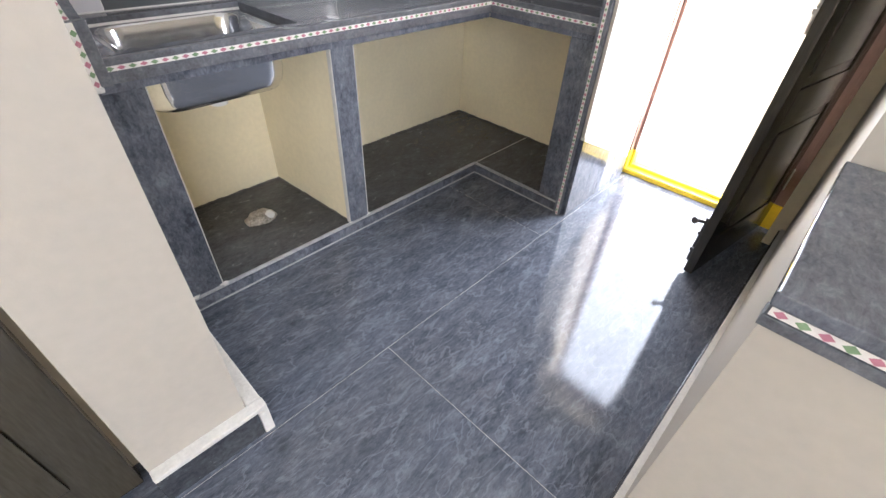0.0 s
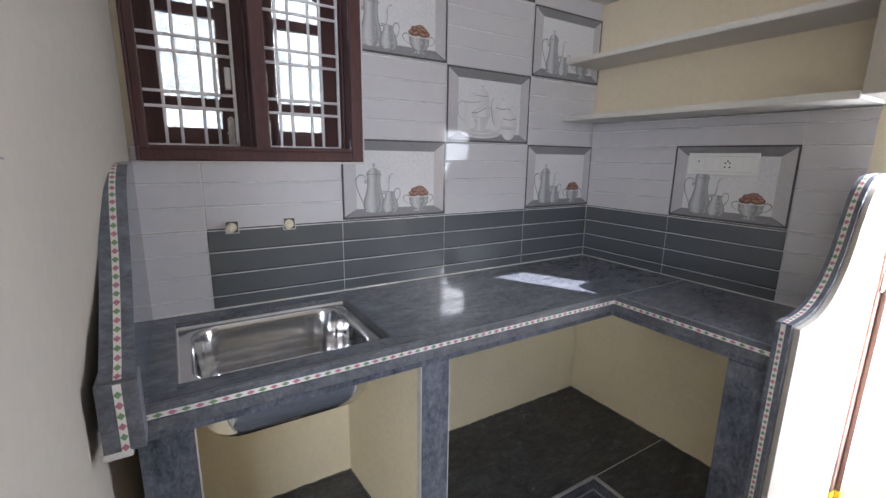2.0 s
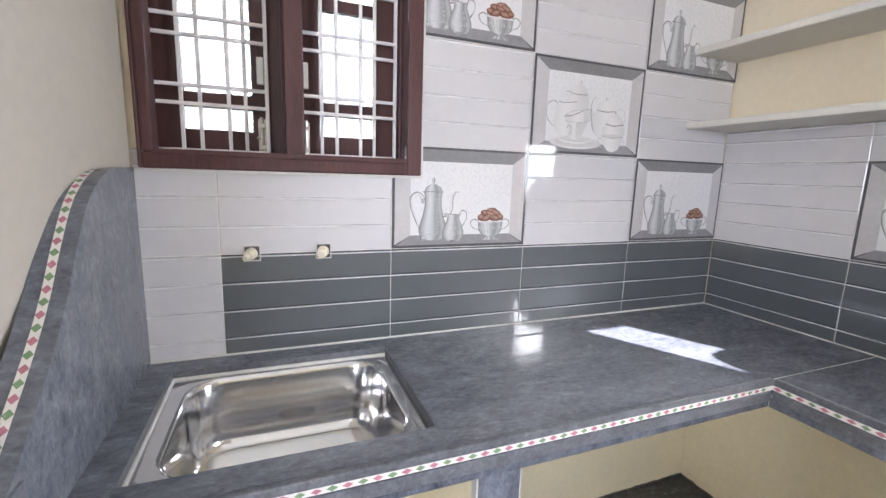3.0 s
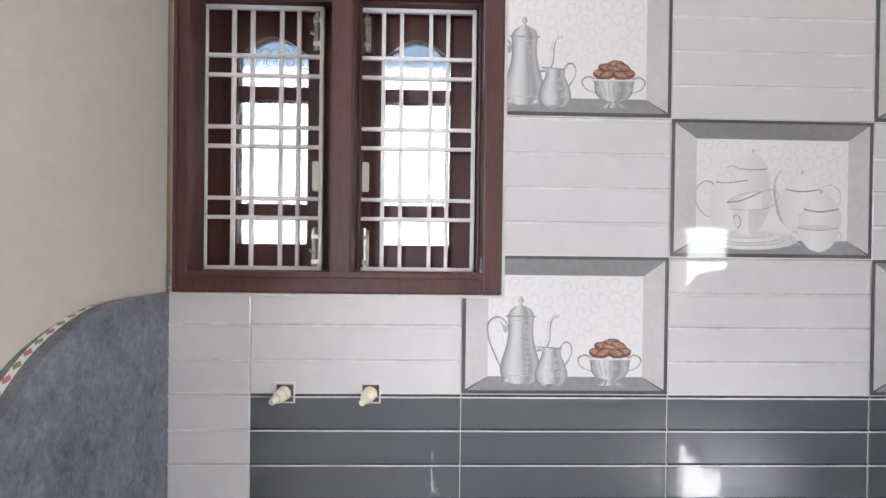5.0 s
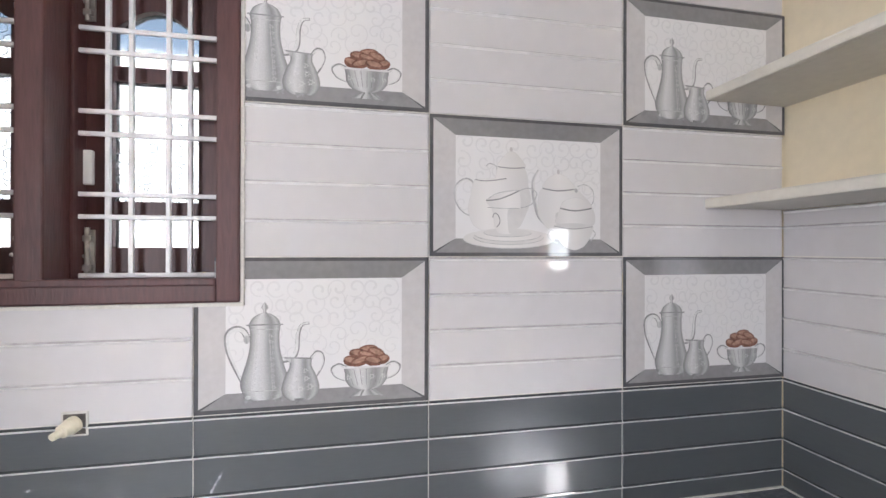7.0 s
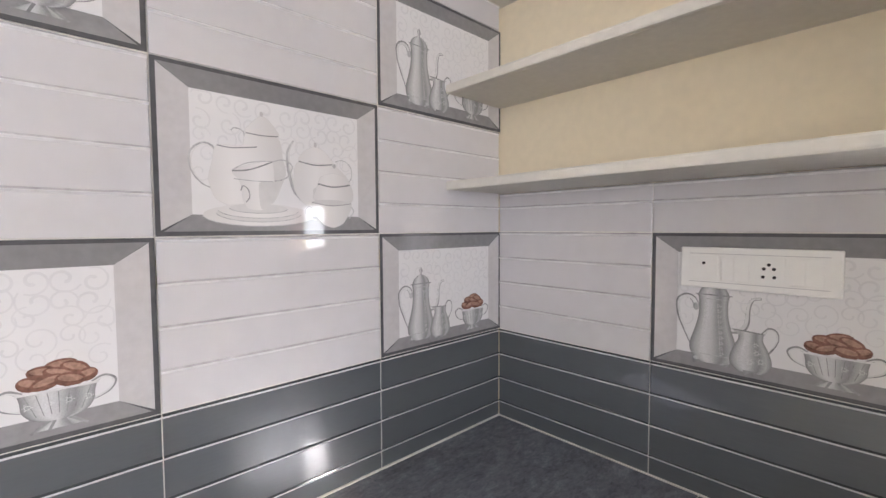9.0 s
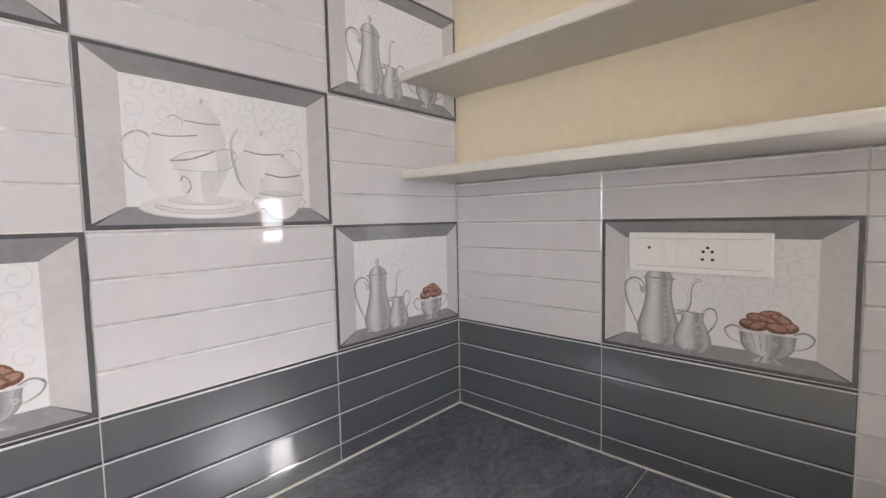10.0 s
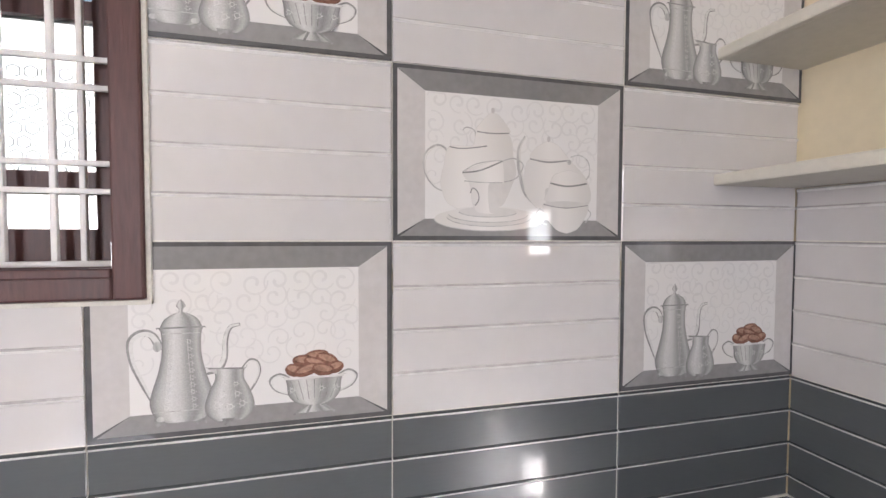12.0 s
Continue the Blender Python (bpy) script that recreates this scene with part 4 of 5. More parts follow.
def finish(bm, mats, name, cut=None):
    if cut:
        x0, z0 = cut
        for co, no in (((x0, 0, 0), (1, 0, 0)), ((0, 0, z0), (0, 0, 1))):
            bmesh.ops.bisect_plane(bm, geom=[*bm.verts, *bm.edges, *bm.faces], plane_co=co, plane_no=no)
        gone = [f for f in bm.faces if f.calc_center_median().x < x0 and f.calc_center_median().z > z0]
        bmesh.ops.delete(bm, geom=gone, context="FACES")
    for f in bm.faces:
        f.normal_update()
        if f.normal.y > 0.5:
            f.normal_flip()
    me = bpy.data.meshes.new(name)
    bm.to_mesh(me)
    bm.free()
    for m in mats:
        me.materials.append(m)
    return me


def scrolls(bm, u0, u1, v0, v1):
    """Curling tendrils printed over the upper part of the niche's back."""
    rng = random.Random(11)
    for row in range(5):
        for col in range(9):
            r0 = rng.uniform(0.011, 0.0165)
            cu = u0 + 0.022 + col * (u1 - u0 - 0.044) / 8 + rng.uniform(-0.008, 0.008)
            cv = v1 - 0.018 - row * 0.030 + rng.uniform(-0.007, 0.007)
            a0, hand = rng.uniform(0, math.tau), rng.choice((-1, 1))
            pts = []
            for k in range(22):
                f = k / 21
                r, a = r0 * (1.5 - 1.25 * f), a0 + hand * f * math.tau * 1.15
                pts.append((min(max(cu + r * math.cos(a), u0 + 0.002), u1 - 0.002), min(max(cv + r * math.sin(a), v0 + 0.002), v1 - 0.002)))
            stroke(bm, pts, (0.0022, 0.0056 - 0.0008 * row), 0.00034 + 0.000005 * (row * 9 + col), 5)


def niche(cut):
    bm = bmesh.new()
    a, b, c, d, e = 0.008, 0.056, 0.394, 0.038, 0.258
    flat(bm, [(0, 0), (TW, 0), (TW, TH), (0, TH)], 0.0, 0)
    flat(bm, [(a, TH - 0.007), (b, e), (c, e), (TW - a, TH - 0.007)], 0.0003, 1)
    flat(bm, [(a, 0.010), (b, d), (b, e), (a, TH - 0.008)], 0.0003, 2)
    flat(bm, [(TW - a, 0.010), (TW - a, TH - 0.008), (c, e), (c, d)], 0.0003, 2)
    flat(bm, [(a + 0.004, 0.008), (TW - a - 0.004, 0.008), (c, d), (b, d)], 0.0003, 3)
    flat(bm, [(b, d), (c, d), (c, e), (b, e)], 0.0003, 4)
    scrolls(bm, b, c, d, e)
    return finish(bm, [P_LINE, P_TOP, P_SIDE, P_SHELF, P_PAPER, P_SCROLL], "picture_tile", cut)


def engraved(bm, cu, cv, r, lift):
    """A small engraved rosette: a thin bright ring with fainter petals."""
    stroke(bm, oval(cu, cv, r * 0.62, r * 0.62, 10) + [(cu + r * 0.62, cv)], r * 0.16, lift, 2)
    for k in range(6):
        a = k * math.tau / 6
        flat(bm, oval(cu + r * math.cos(a), cv + r * math.sin(a), r * 0.20, r * 0.13, 6), lift + 0.00005, 0 if k % 2 else 2)


def silver_set(cut):
    """Engraved silver coffee pot, creamer and a bowl heaped with dates."""
    out = []
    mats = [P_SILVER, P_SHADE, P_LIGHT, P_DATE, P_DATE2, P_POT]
    L = 0.0006
    # coffee pot
    bm = bmesh.new()
    cu = 0.127
    stroke(bm, smooth_curve([(0.098, 0.136), (0.088, 0.158), (0.072, 0.163), (0.058, 0.150), (0.060, 0.120), (0.072, 0.088), (0.086, 0.058)]), (0.0125, 0.006), L, 1)
    stroke(bm, smooth_curve([(0.098, 0.137), (0.088, 0.157), (0.073, 0.161), (0.060, 0.149), (0.062, 0.120), (0.074, 0.088), (0.086, 0.060)]), (0.008, 0.0035), L + 0.0002, 2)
    flat(bm, oval(0.094, 0.141, 0.006, 0.008, 12), L + 0.0003, 0)
    stroke(bm, smooth_curve([(0.158, 0.098), (0.178, 0.102), (0.187, 0.118), (0.189, 0.148), (0.196, 0.166), (0.210, 0.170)]), (0.012, 0.005), L, 1)
    stroke(bm, smooth_curve([(0.160, 0.100), (0.178, 0.105), (0.186, 0.119), (0.188, 0.148), (0.195, 0.166), (0.209, 0.170)]), (0.008, 0.003), L + 0.0002, 2)
    vessel(bm, [(0.022, 0.022), (0.036, 0.030), (0.0445, 0.050), (0.042, 0.070), (0.034, 0.096), (0.028, 0.124), (0.027, 0.150), (0.029, 0.167)], cu, L + 0.0003, 5)
    vessel(bm, [(0.030, 0.166), (0.029, 0.170), (0.023, 0.182), (0.011, 0.190), (0.0035, 0.193), (0.0035, 0.198), (0.0065, 0.203), (0.0005, 0.213)], cu, L + 0.0006, 5)
    stroke(bm, [(cu - 0.034, 0.169), (cu + 0.034, 0.169)], 0.0025, L + 0.0008, 1)
    for side in (-0.52, 0.40):
        for k in range(10):
            v = 0.046 + k * 0.0112
            engraved(bm, cu + side * (0.042 - 0.0018 * k), v, 0.0042, L + 0.0009)
    for v, w in ((0.160, 0.026), (0.040, 0.040)):
        stroke(bm, [(cu - w, v), (cu + w, v)], 0.0014, L + 0.0008, 0)
    for u in (cu - 0.030, cu + 0.026):
        flat(bm, [(u - 0.010, 0.034), (u + 0.010, 0.034), (u + 0.007, 0.016), (u + 0.002, 0.022), (u - 0.006, 0.015)], L + 0.0002, 1)
        flat(bm, oval(u, 0.029, 0.006, 0.004, 10), L + 0.0009, 0)
    out.append(("printed_coffee_pot", finish(bm, mats, "printed_coffee_pot", cut), "silver engraved coffee pot print"))
    # creamer
    bm = bmesh.new()
    cu = 0.194
    stroke(bm, smooth_curve([(0.214, 0.100), (0.224, 0.112), (0.235, 0.108), (0.238, 0.092), (0.231, 0.074), (0.222, 0.060)]), (0.006, 0.003), L + 0.0005, 1)
    stroke(bm, smooth_curve([(0.214, 0.099), (0.224, 0.110), (0.234, 0.107), (0.237, 0.092), (0.230, 0.074)]), (0.003, 0.002), L + 0.0006, 2)
    vessel(bm, [(0.020, 0.018), (0.032, 0.028), (0.036, 0.044), (0.029, 0.068), (0.021, 0.085), (0.022, 0.101)], cu, L + 0.0010, 5)
    stroke(bm, [(cu - 0.030, 0.103), (cu + 0.020, 0.100)], 0.0025, L + 0.0013, 1)
    for du, v, r in ((-0.018, 0.044, 0.0065), (0.0, 0.040, 0.0065), (0.018, 0.044, 0.0065), (-0.011, 0.060, 0.0055), (0.011, 0.060, 0.0055), (-0.009, 0.076, 0.0045), (0.009, 0.076, 0.0045)):
        engraved(bm, cu + du, v, r, L + 0.0014)
    flat(bm, [(cu - 0.036, 0.106), (cu - 0.018, 0.101), (cu - 0.018, 0.092)], L + 0.0011, 0)
    flat(bm, [(cu - 0.012, 0.022), (cu + 0.012, 0.022), (cu + 0.006, 0.012), (cu, 0.017), (cu - 0.008, 0.011)], L + 0.0012, 1)
    out.append(("printed_creamer", finish(bm, mats, "printed_creamer", cut), "small silver creamer print"))
    # bowl of dates
    bm = bmesh.new()
    cu = 0.313
    for s in (-1, 1):
        stroke(bm, smooth_curve([(cu + s * 0.040, 0.084), (cu + s * 0.055, 0.092), (cu + s * 0.068, 0.082), (cu + s * 0.060, 0.064), (cu + s * 0.040, 0.054)]), (0.007, 0.004), L, 1)
        stroke(bm, smooth_curve([(cu + s * 0.041, 0.084), (cu + s * 0.055, 0.090), (cu + s * 0.066, 0.081), (cu + s * 0.059, 0.065), (cu + s * 0.041, 0.055)]), 0.003, L + 0.0002, 2)
    pile = random.Random(7)
    heap = ((0.004, 0.124), (-0.016, 0.115), (0.020, 0.116), (0.002, 0.110), (-0.031, 0.099), (0.033, 0.100), (-0.012, 0.098), (0.014, 0.097))
    for k, (du, v) in enumerate(heap):
        ru, rv, tilt = pile.uniform(0.0185, 0.0225), pile.uniform(0.0105, 0.0130), pile.uniform(-0.5, 0.4)
        if abs(du) > 0.03:
            ru *= 0.75
        for sc, lift, mi in ((1.0, 0.0, 3), (0.80, 0.00006, 4)):
            pts = [(cu + du + x * math.cos(tilt) - y * math.sin(tilt), v + x * math.sin(tilt) + y * math.cos(tilt) + (0.0022 if mi == 4 else 0)) for x, y in oval(0, 0, ru * sc, rv * sc * (0.6 if mi == 4 else 1), 14)]
            flat(bm, pts, L + 0.0002 + k * 0.00013 + lift, mi)
    vessel(bm, [(0.015, 0.032), (0.031, 0.039), (0.041, 0.054), (0.0425, 0.070), (0.045, 0.083)], cu, L + 0.0025, 5)
    stroke(bm, [(cu - 0.047, 0.084), (cu + 0.047, 0.084)], 0.004, L + 0.0027, 2)
    for k in range(-3, 4):
        stroke(bm, [(cu + k * 0.0125, 0.080), (cu + k * 0.0085, 0.043)], 0.0012, L + 0.0028, 1)
        if k % 2:
            engraved(bm, cu + k * 0.0115, 0.062, 0.0055, L + 0.0029)
    vessel(bm, [(0.030, 0.017), (0.018, 0.026), (0.010, 0.032), (0.014, 0.038)], cu, L + 0.0008, 5)
    for u in (-0.026, -0.010, 0.010, 0.026):
        stroke(bm, [(cu + u * 0.5, 0.032), (cu + u * 1.25, 0.015)], 0.004, L + 0.0010, 1)
    for v in bm.verts:
        v.co.x, v.co.z = v.co.x + 0.009, 0.004 + v.co.z * 0.875
    out.append(("printed_date_bowl", finish(bm, mats, "printed_date_bowl", cut), "silver bowl of brown dates print"))
    return out


def china_set(cut):
    """White china teapots, cup, jar and stacked plates with silver rims."""
    out = []
    mats = [P_CHINA, P_CHINA_SHADE, P_SHADE, P_SILVER, P_SIDE]
    L = 0.0006

    def g(x, y):
        return ((x - 170) / 981 * TW, (690 - y) / 660 * TH)

    def line(bm, pts, w, lift, mi=2):
        w = tuple(k * 0.55 for k in w) if isinstance(w, tuple) else w * 0.55
        stroke(bm, smooth_curve([g(*p) for p in pts]), w, lift, mi)

    def shape(bm, pts, lift, mi):
        c = [g(*p) for p in closed_curve(pts, 5)]
        flat(bm, c, lift, mi)
        stroke(bm, c + c[:1], 0.0009, lift + 0.00008, 1)
    bm = bmesh.new()
    line(bm, [(380, 365), (370, 335), (335, 325), (295, 355), (285, 405), (300, 450), (330, 485), (365, 500)], (0.007, 0.004), L, 3)
    line(bm, [(378, 365), (366, 340), (335, 332), (303, 358), (293, 405), (306, 448), (333, 480)], (0.003, 0.002), L + 0.0002, 0)
    line(bm, [(490, 310), (488, 262), (455, 250), (440, 262)], 0.004, L, 3)
    shape(bm, [(385, 328), (365, 400), (352, 470), (380, 545), (470, 580), (590, 560), (660, 430), (650, 360), (630, 270), (500, 265), (480, 320)], L + 0.0003, 0)
    flat(bm, [g(*p) for p in closed_curve([(600, 400), (570, 500), (560, 570), (610, 545), (655, 440), (640, 390)], 5)], L + 0.0004, 1)
    line(bm, [(385, 328), (430, 333), (480, 328), (540, 318)], 0.004, L + 0.0005)
    shape(bm, [(497, 262), (515, 225), (545, 195), (562, 185), (590, 198), (618, 230), (632, 262)], L + 0.0005, 0)
    line(bm, [(497, 264), (560, 268), (632, 263)], 0.004, L + 0.0007)
    flat(bm, oval(*g(562, 178), 0.0035, 0.005, 12), L + 0.0006, 4)
    out.append(("printed_china_teapot", finish(bm, mats, "printed_china_teapot", cut), "white china teapot print with silver rim"))
    bm = bmesh.new()
    line(bm, [(760, 548), (712, 510), (690, 470), (672, 390), (672, 320), (700, 270)], (0.016, 0.006), L + 0.0003, 3)
    line(bm, [(765, 540), (718, 500), (698, 460), (682, 390), (680, 320), (702, 275)], (0.009, 0.003), L + 0.0005, 0)
    line(bm, [(905, 345), (945, 335), (985, 360), (992, 410), (975, 440)], 0.004, L + 0.0002, 3)
    shape(bm, [(722, 362), (700, 420), (700, 490), (750, 555), (850, 590), (960, 560), (1000, 500), (975, 430), (930, 385), (890, 362)], L + 0.0006, 0)
    flat(bm, [g(*p) for p in closed_curve([(800, 545), (790, 480), (850, 470), (980, 470), (1000, 520), (960, 560), (850, 590)], 5)], L + 0.0007, 1)
    shape(bm, [(725, 358), (745, 315), (785, 290), (805, 285), (845, 300), (875, 330), (887, 358)], L + 0.0008, 0)
    line(bm, [(722, 360), (800, 370), (888, 360)], 0.005, L + 0.0010)
    flat(bm, oval(*g(803, 277), 0.0035, 0.0055, 12), L + 0.0009, 4)
    flat(bm, oval(*g(897, 366), 0.004, 0.005, 10), L + 0.0010, 3)
    out.append(("printed_china_pot", finish(bm, mats, "printed_china_pot", cut), "white china pot print with lid"))
    bm = bmesh.new()
    for k, (x, y, rx, ry) in enumerate(((556, 606, 229, 46), (552, 597, 176, 37), (548, 586, 165, 32), (545, 577, 120, 20))):
        u, v = g(x, y)
        flat(bm, oval(u, v, rx / 981 * TW, ry / 655 * TH), L + 0.0008 + k * 0.0002, k % 2)
        stroke(bm, oval(u, v, rx / 981 * TW, ry / 655 * TH, 28, math.pi * 1.02, math.tau * 0.99), 0.0015, L + 0.0009 + k * 0.0002, 3)
    out.append(("printed_plates", finish(bm, mats, "printed_plates", cut), "stacked white plates print"))
    bm = bmesh.new()
    shape(bm, [(438, 425), (470, 470), (478, 540), (500, 580), (580, 580), (600, 500), (610, 450), (600, 375), (520, 390)], L + 0.0017, 0)
    flat(bm, [g(*p) for p in closed_curve([(545, 470), (550, 575), (585, 575), (602, 500), (606, 460)], 5)], L + 0.0018, 1)
    line(bm, [(438, 426), (500, 418), (560, 395), (602, 375)], 0.005, L + 0.0019)
    line(bm, [(438, 424), (490, 392), (550, 378), (602, 373)], 0.003, L + 0.0019, 3)
    line(bm, [(445, 458), (520, 462), (602, 460)], 0.003, L + 0.0019, 3)
    line(bm, [(470, 505), (480, 485), (500, 500), (505, 530), (490, 552)], 0.004, L + 0.0020, 2)
    line(bm, [(602, 375), (650, 362), (690, 385), (672, 430), (640, 450), (600, 458)], 0.004, L + 0.0016, 3)
    out.append(("printed_cup", finish(bm, mats, "printed_cup", cut), "white china cup print"))
    bm = bmesh.new()
    shape(bm, [(812, 455), (830, 420), (895, 400), (960, 420), (980, 455), (985, 530), (795, 530), (800, 490)], L + 0.0011, 0)
    line(bm, [(812, 455), (890, 466), (980, 452)], 0.006, L + 0.0013)
    shape(bm, [(780, 540), (800, 600), (840, 645), (890, 660), (940, 640), (975, 590), (985, 540), (890, 528)], L + 0.0014, 0)
    flat(bm, oval(*g(880, 541), 0.046, 0.006), L + 0.0016, 1)
    line(bm, [(782, 543), (880, 556), (985, 543)], 0.003, L + 0.0017)
    line(bm, [(790, 575), (765, 562), (748, 590), (770, 615), (800, 625)], 0.005, L + 0.0013, 3)
    line(bm, [(985, 560), (1000, 580), (975, 615)], 0.004, L + 0.0013, 3)
    out.append(("printed_jar", finish(bm, mats, "printed_jar", cut), "white china jar print"))
    return out


PICTURES = {}


def picture(wall, u, z, kind, cut=None):
    key = (kind, cut)
    if key not in PICTURES:
        PICTURES[key] = (niche(cut), silver_set(cut) if kind == "silver" else china_set(cut))
    base, motifs = PICTURES[key]
    ob = new("picture_tile", base)
    ob.parent = wall
    ob.matrix_basis = Matrix.Translation((u + 0.001, 0, z + 0.001)) if wall is north else Matrix.Translation((EAST, u - 0.001, z + 0.001)) @ east_turn
    tagged(ob, "glazed picture tile with printed %s in a grey niche" % ("silverware" if kind == "silver" else "white china"))
    for nm, me, lab in motifs:
        m = new(nm, me)
        m.parent = ob
        tagged(m, lab)


picture(north, JX[2], RZ[1], "silver", (0.036, 0.262))
picture(north, JX[4], RZ[1], "silver")
picture(north, JX[3], RZ[2], "china")
picture(north, JX[2], RZ[3], "silver", (0.040, -0.01))
picture(north, JX[4], RZ[3], "silver")
picture(north, JX[3], RZ[4], "china")
picture(east, EY[1], RZ[1], "silver")

# ---- switch plate, pipe points, switch box ----
plate = thing("switch_plate", "white plastic modular switch and socket plate on the tiles", "switch plate", (EAST - 0.002, -0.655, 1.352))


def on_east(y0, y1, z0, z1, d0, d1, bevel=0.0):
    """A box on the east wall: d is the distance out from the tile face."""
    return box(EAST - d1, EAST - d0, y0, y1, z0, z1, bevel=bevel)


PZ0, PZ1 = 1.309, 1.395
world_part("plate", on_east(-0.787, -0.523, PZ0, PZ1, 0.001, 0.010, 0.003), PLASTIC, plate)
for k, nm in enumerate(("socket", "switch", "socket", "switch")):
    y1 = -0.543 - k * 0.056
    world_part(nm, on_east(y1 - 0.050, y1, PZ0 + 0.017, PZ1 - 0.017, 0.010, 0.0125, 0.001), PLASTIC, plate)
    if nm == "socket":
        bm = bmesh.new()
        holes = ((0, 0.012), (-0.008, 0.004), (0.008, 0.004), (-0.009, -0.012), (0.009, -0.012)) if k else ((0, 0.010),)
        for dy, dz in holes:
            bmesh.ops.create_cone(bm, cap_ends=True, segments=10, radius1=0.0032, radius2=0.0032, depth=0.001,
                                  matrix=Matrix.Translation((EAST - 0.0129, y1 - 0.025 + dy, 1.352 + dz)) @ Euler((0, radians(90), 0)).to_matrix().to_4x4())
        world_part("socket_holes", bm, BLACK, plate, "dark socket holes")
    else:
        world_part("rocker", on_east(y1 - 0.024, y1 - 0.002, PZ0 + 0.019, PZ1 - 0.019, 0.0125, 0.0145, 0.001), PLASTIC, plate)
for z in (PZ0 + 0.013, PZ1 - 0.013):
    world_part("groove", on_east(-0.770, -0.540, z - 0.0006, z + 0.0006, 0.010, 0.0104), P_SIDE, plate)

for cx, lean in ((-1.281, 0.9), (-1.098, 0.75)):
    tap = thing("water_pipe_point", "ivory plastic pipe plug in a square cut in the tiles", "pipe plug", (cx, 0, 1.126), "water pipe points")
    bm = bmesh.new()
    for a in ((-0.021, 0.021, -0.022, -0.019), (-0.021, 0.021, 0.018, 0.022), (-0.021, -0.018, -0.019, 0.018), (0.018, 0.021, -0.019, 0.018)):
        add_box(bm, a[0], a[1], -0.0035, 0.004, a[2], a[3], bevel=0.0008)
    part("mortar_edge", bm, CEMENT, tap, "grey mortar edge")
    part("cut_hole", box(-0.018, 0.018, -0.0022, 0.004, -0.019, 0.018), RAW, tap, "rough dark mortar in the cut")
    d = Vector((-math.sin(0.5) * lean, -1.1, -0.22)).normalized()
    part("collar", tube(bmesh.new(), [(0, 0.0, 0), Vector((0, 0, 0)) + d * 0.012], 0.015, 20), PLUG, tap, smooth=False)
    part("plug", tube(bmesh.new(), [d * 0.010, d * 0.026, d * 0.028, d * 0.043], [0.0135, 0.012, 0.0075, 0.0065], 20), PLUG, tap)

sb = thing("switch_box", "white plastic switch plate in clear film on the pillar wall", "switch box", (-1.618, -0.91, 1.36))
world_part("frame", prism([(-1.022, 1.36), (-0.835, 1.36), (-0.835, 1.46), (-1.022, 1.46)], "x", -1.626, -1.609, 0.003), PLASTIC, sb)
for k in range(3):
    world_part("module", box(-1.610, -1.6055, -1.012 + k * 0.057, -0.960 + k * 0.057, 1.378, 1.442, bevel=0.002), PLASTIC, sb)
    world_part("slot", box(-1.6056, -1.6052, -0.992 + k * 0.057, -0.980 + k * 0.057, 1.402, 1.418), BLACK, sb, "dark slot")
world_part("film_edge", tube(bmesh.new(), [(-1.604, -1.0, 1.356), (-1.602, -0.92, 1.353), (-1.603, -0.87, 1.357), (-1.606, -0.83, 1.355)], 0.0016, 6), P_SIDE, sb, "crumpled edge of clear film")

# ---- doorway ----
dframe = thing("door_frame", "brown painted wooden door frame, yellow at the foot", "door frame", (0.61, -1.5, 0), kind="structure")
FX0, FX1 = 0.590, 0.675
world_part("post", box(FX0, FX1, -1.148, -1.1405, 0.13, 2.10, bevel=0.002), FRAME_WOOD, dframe)
world_part("stop", box(FX0 + 0.035, FX1, -1.165, -1.149, 0.13, 2.10, bevel=0.002), FRAME_WOOD, dframe)
world_part("post", box(FX0, FX1, -1.8995, -1.850, 0.13, 2.10, bevel=0.003), FRAME_WOOD, dframe)
world_part("head", box(FX0, FX1, -1.850, -1.148, 2.04, 2.0995, bevel=0.003), FRAME_WOOD, dframe)
world_part("yellow_foot", box(FX0 - 0.001, FX1, -1.150, -1.1405, 0.0, 0.129, bevel=0.002), YELLOW, dframe, "yellow painted foot")
world_part("yellow_stop", box(FX0 + 0.035, FX1, -1.167, -1.151, 0.03, 0.129, bevel=0.002), YELLOW, dframe, "yellow painted foot")
world_part("yellow_foot", box(FX0 - 0.001, FX1, -1.8995, -1.848, 0.0, 0.129, bevel=0.003), YELLOW, dframe, "yellow painted foot")
world_part("sill", box(FX0, FX1, -1.848, -1.150, 0.0, 0.028, bevel=0.003), YELLOW, dframe, "yellow painted door sill")
world_part("sill_step", box(FX0 + 0.040, FX1, -1.848, -1.167, 0.028, 0.045, bevel=0.003), YELLOW, dframe, "yellow painted door sill")
world_part("latch_plate", box(FX0 + 0.01, FX0 + 0.035, -1.156, -1.149, 0.93, 1.0, bevel=0.002), CHROME, dframe, "zinc latch plate")
world_part("latch_ring", tube(bmesh.new(), [(FX0 + 0.02, -1.152, 0.97), (FX0 + 0.01, -1.172, 0.972), (FX0 + 0.0, -1.172, 0.955), (FX0 + 0.01, -1.155, 0.945)], 0.003, 8), CHROME, dframe, "zinc latch ring")

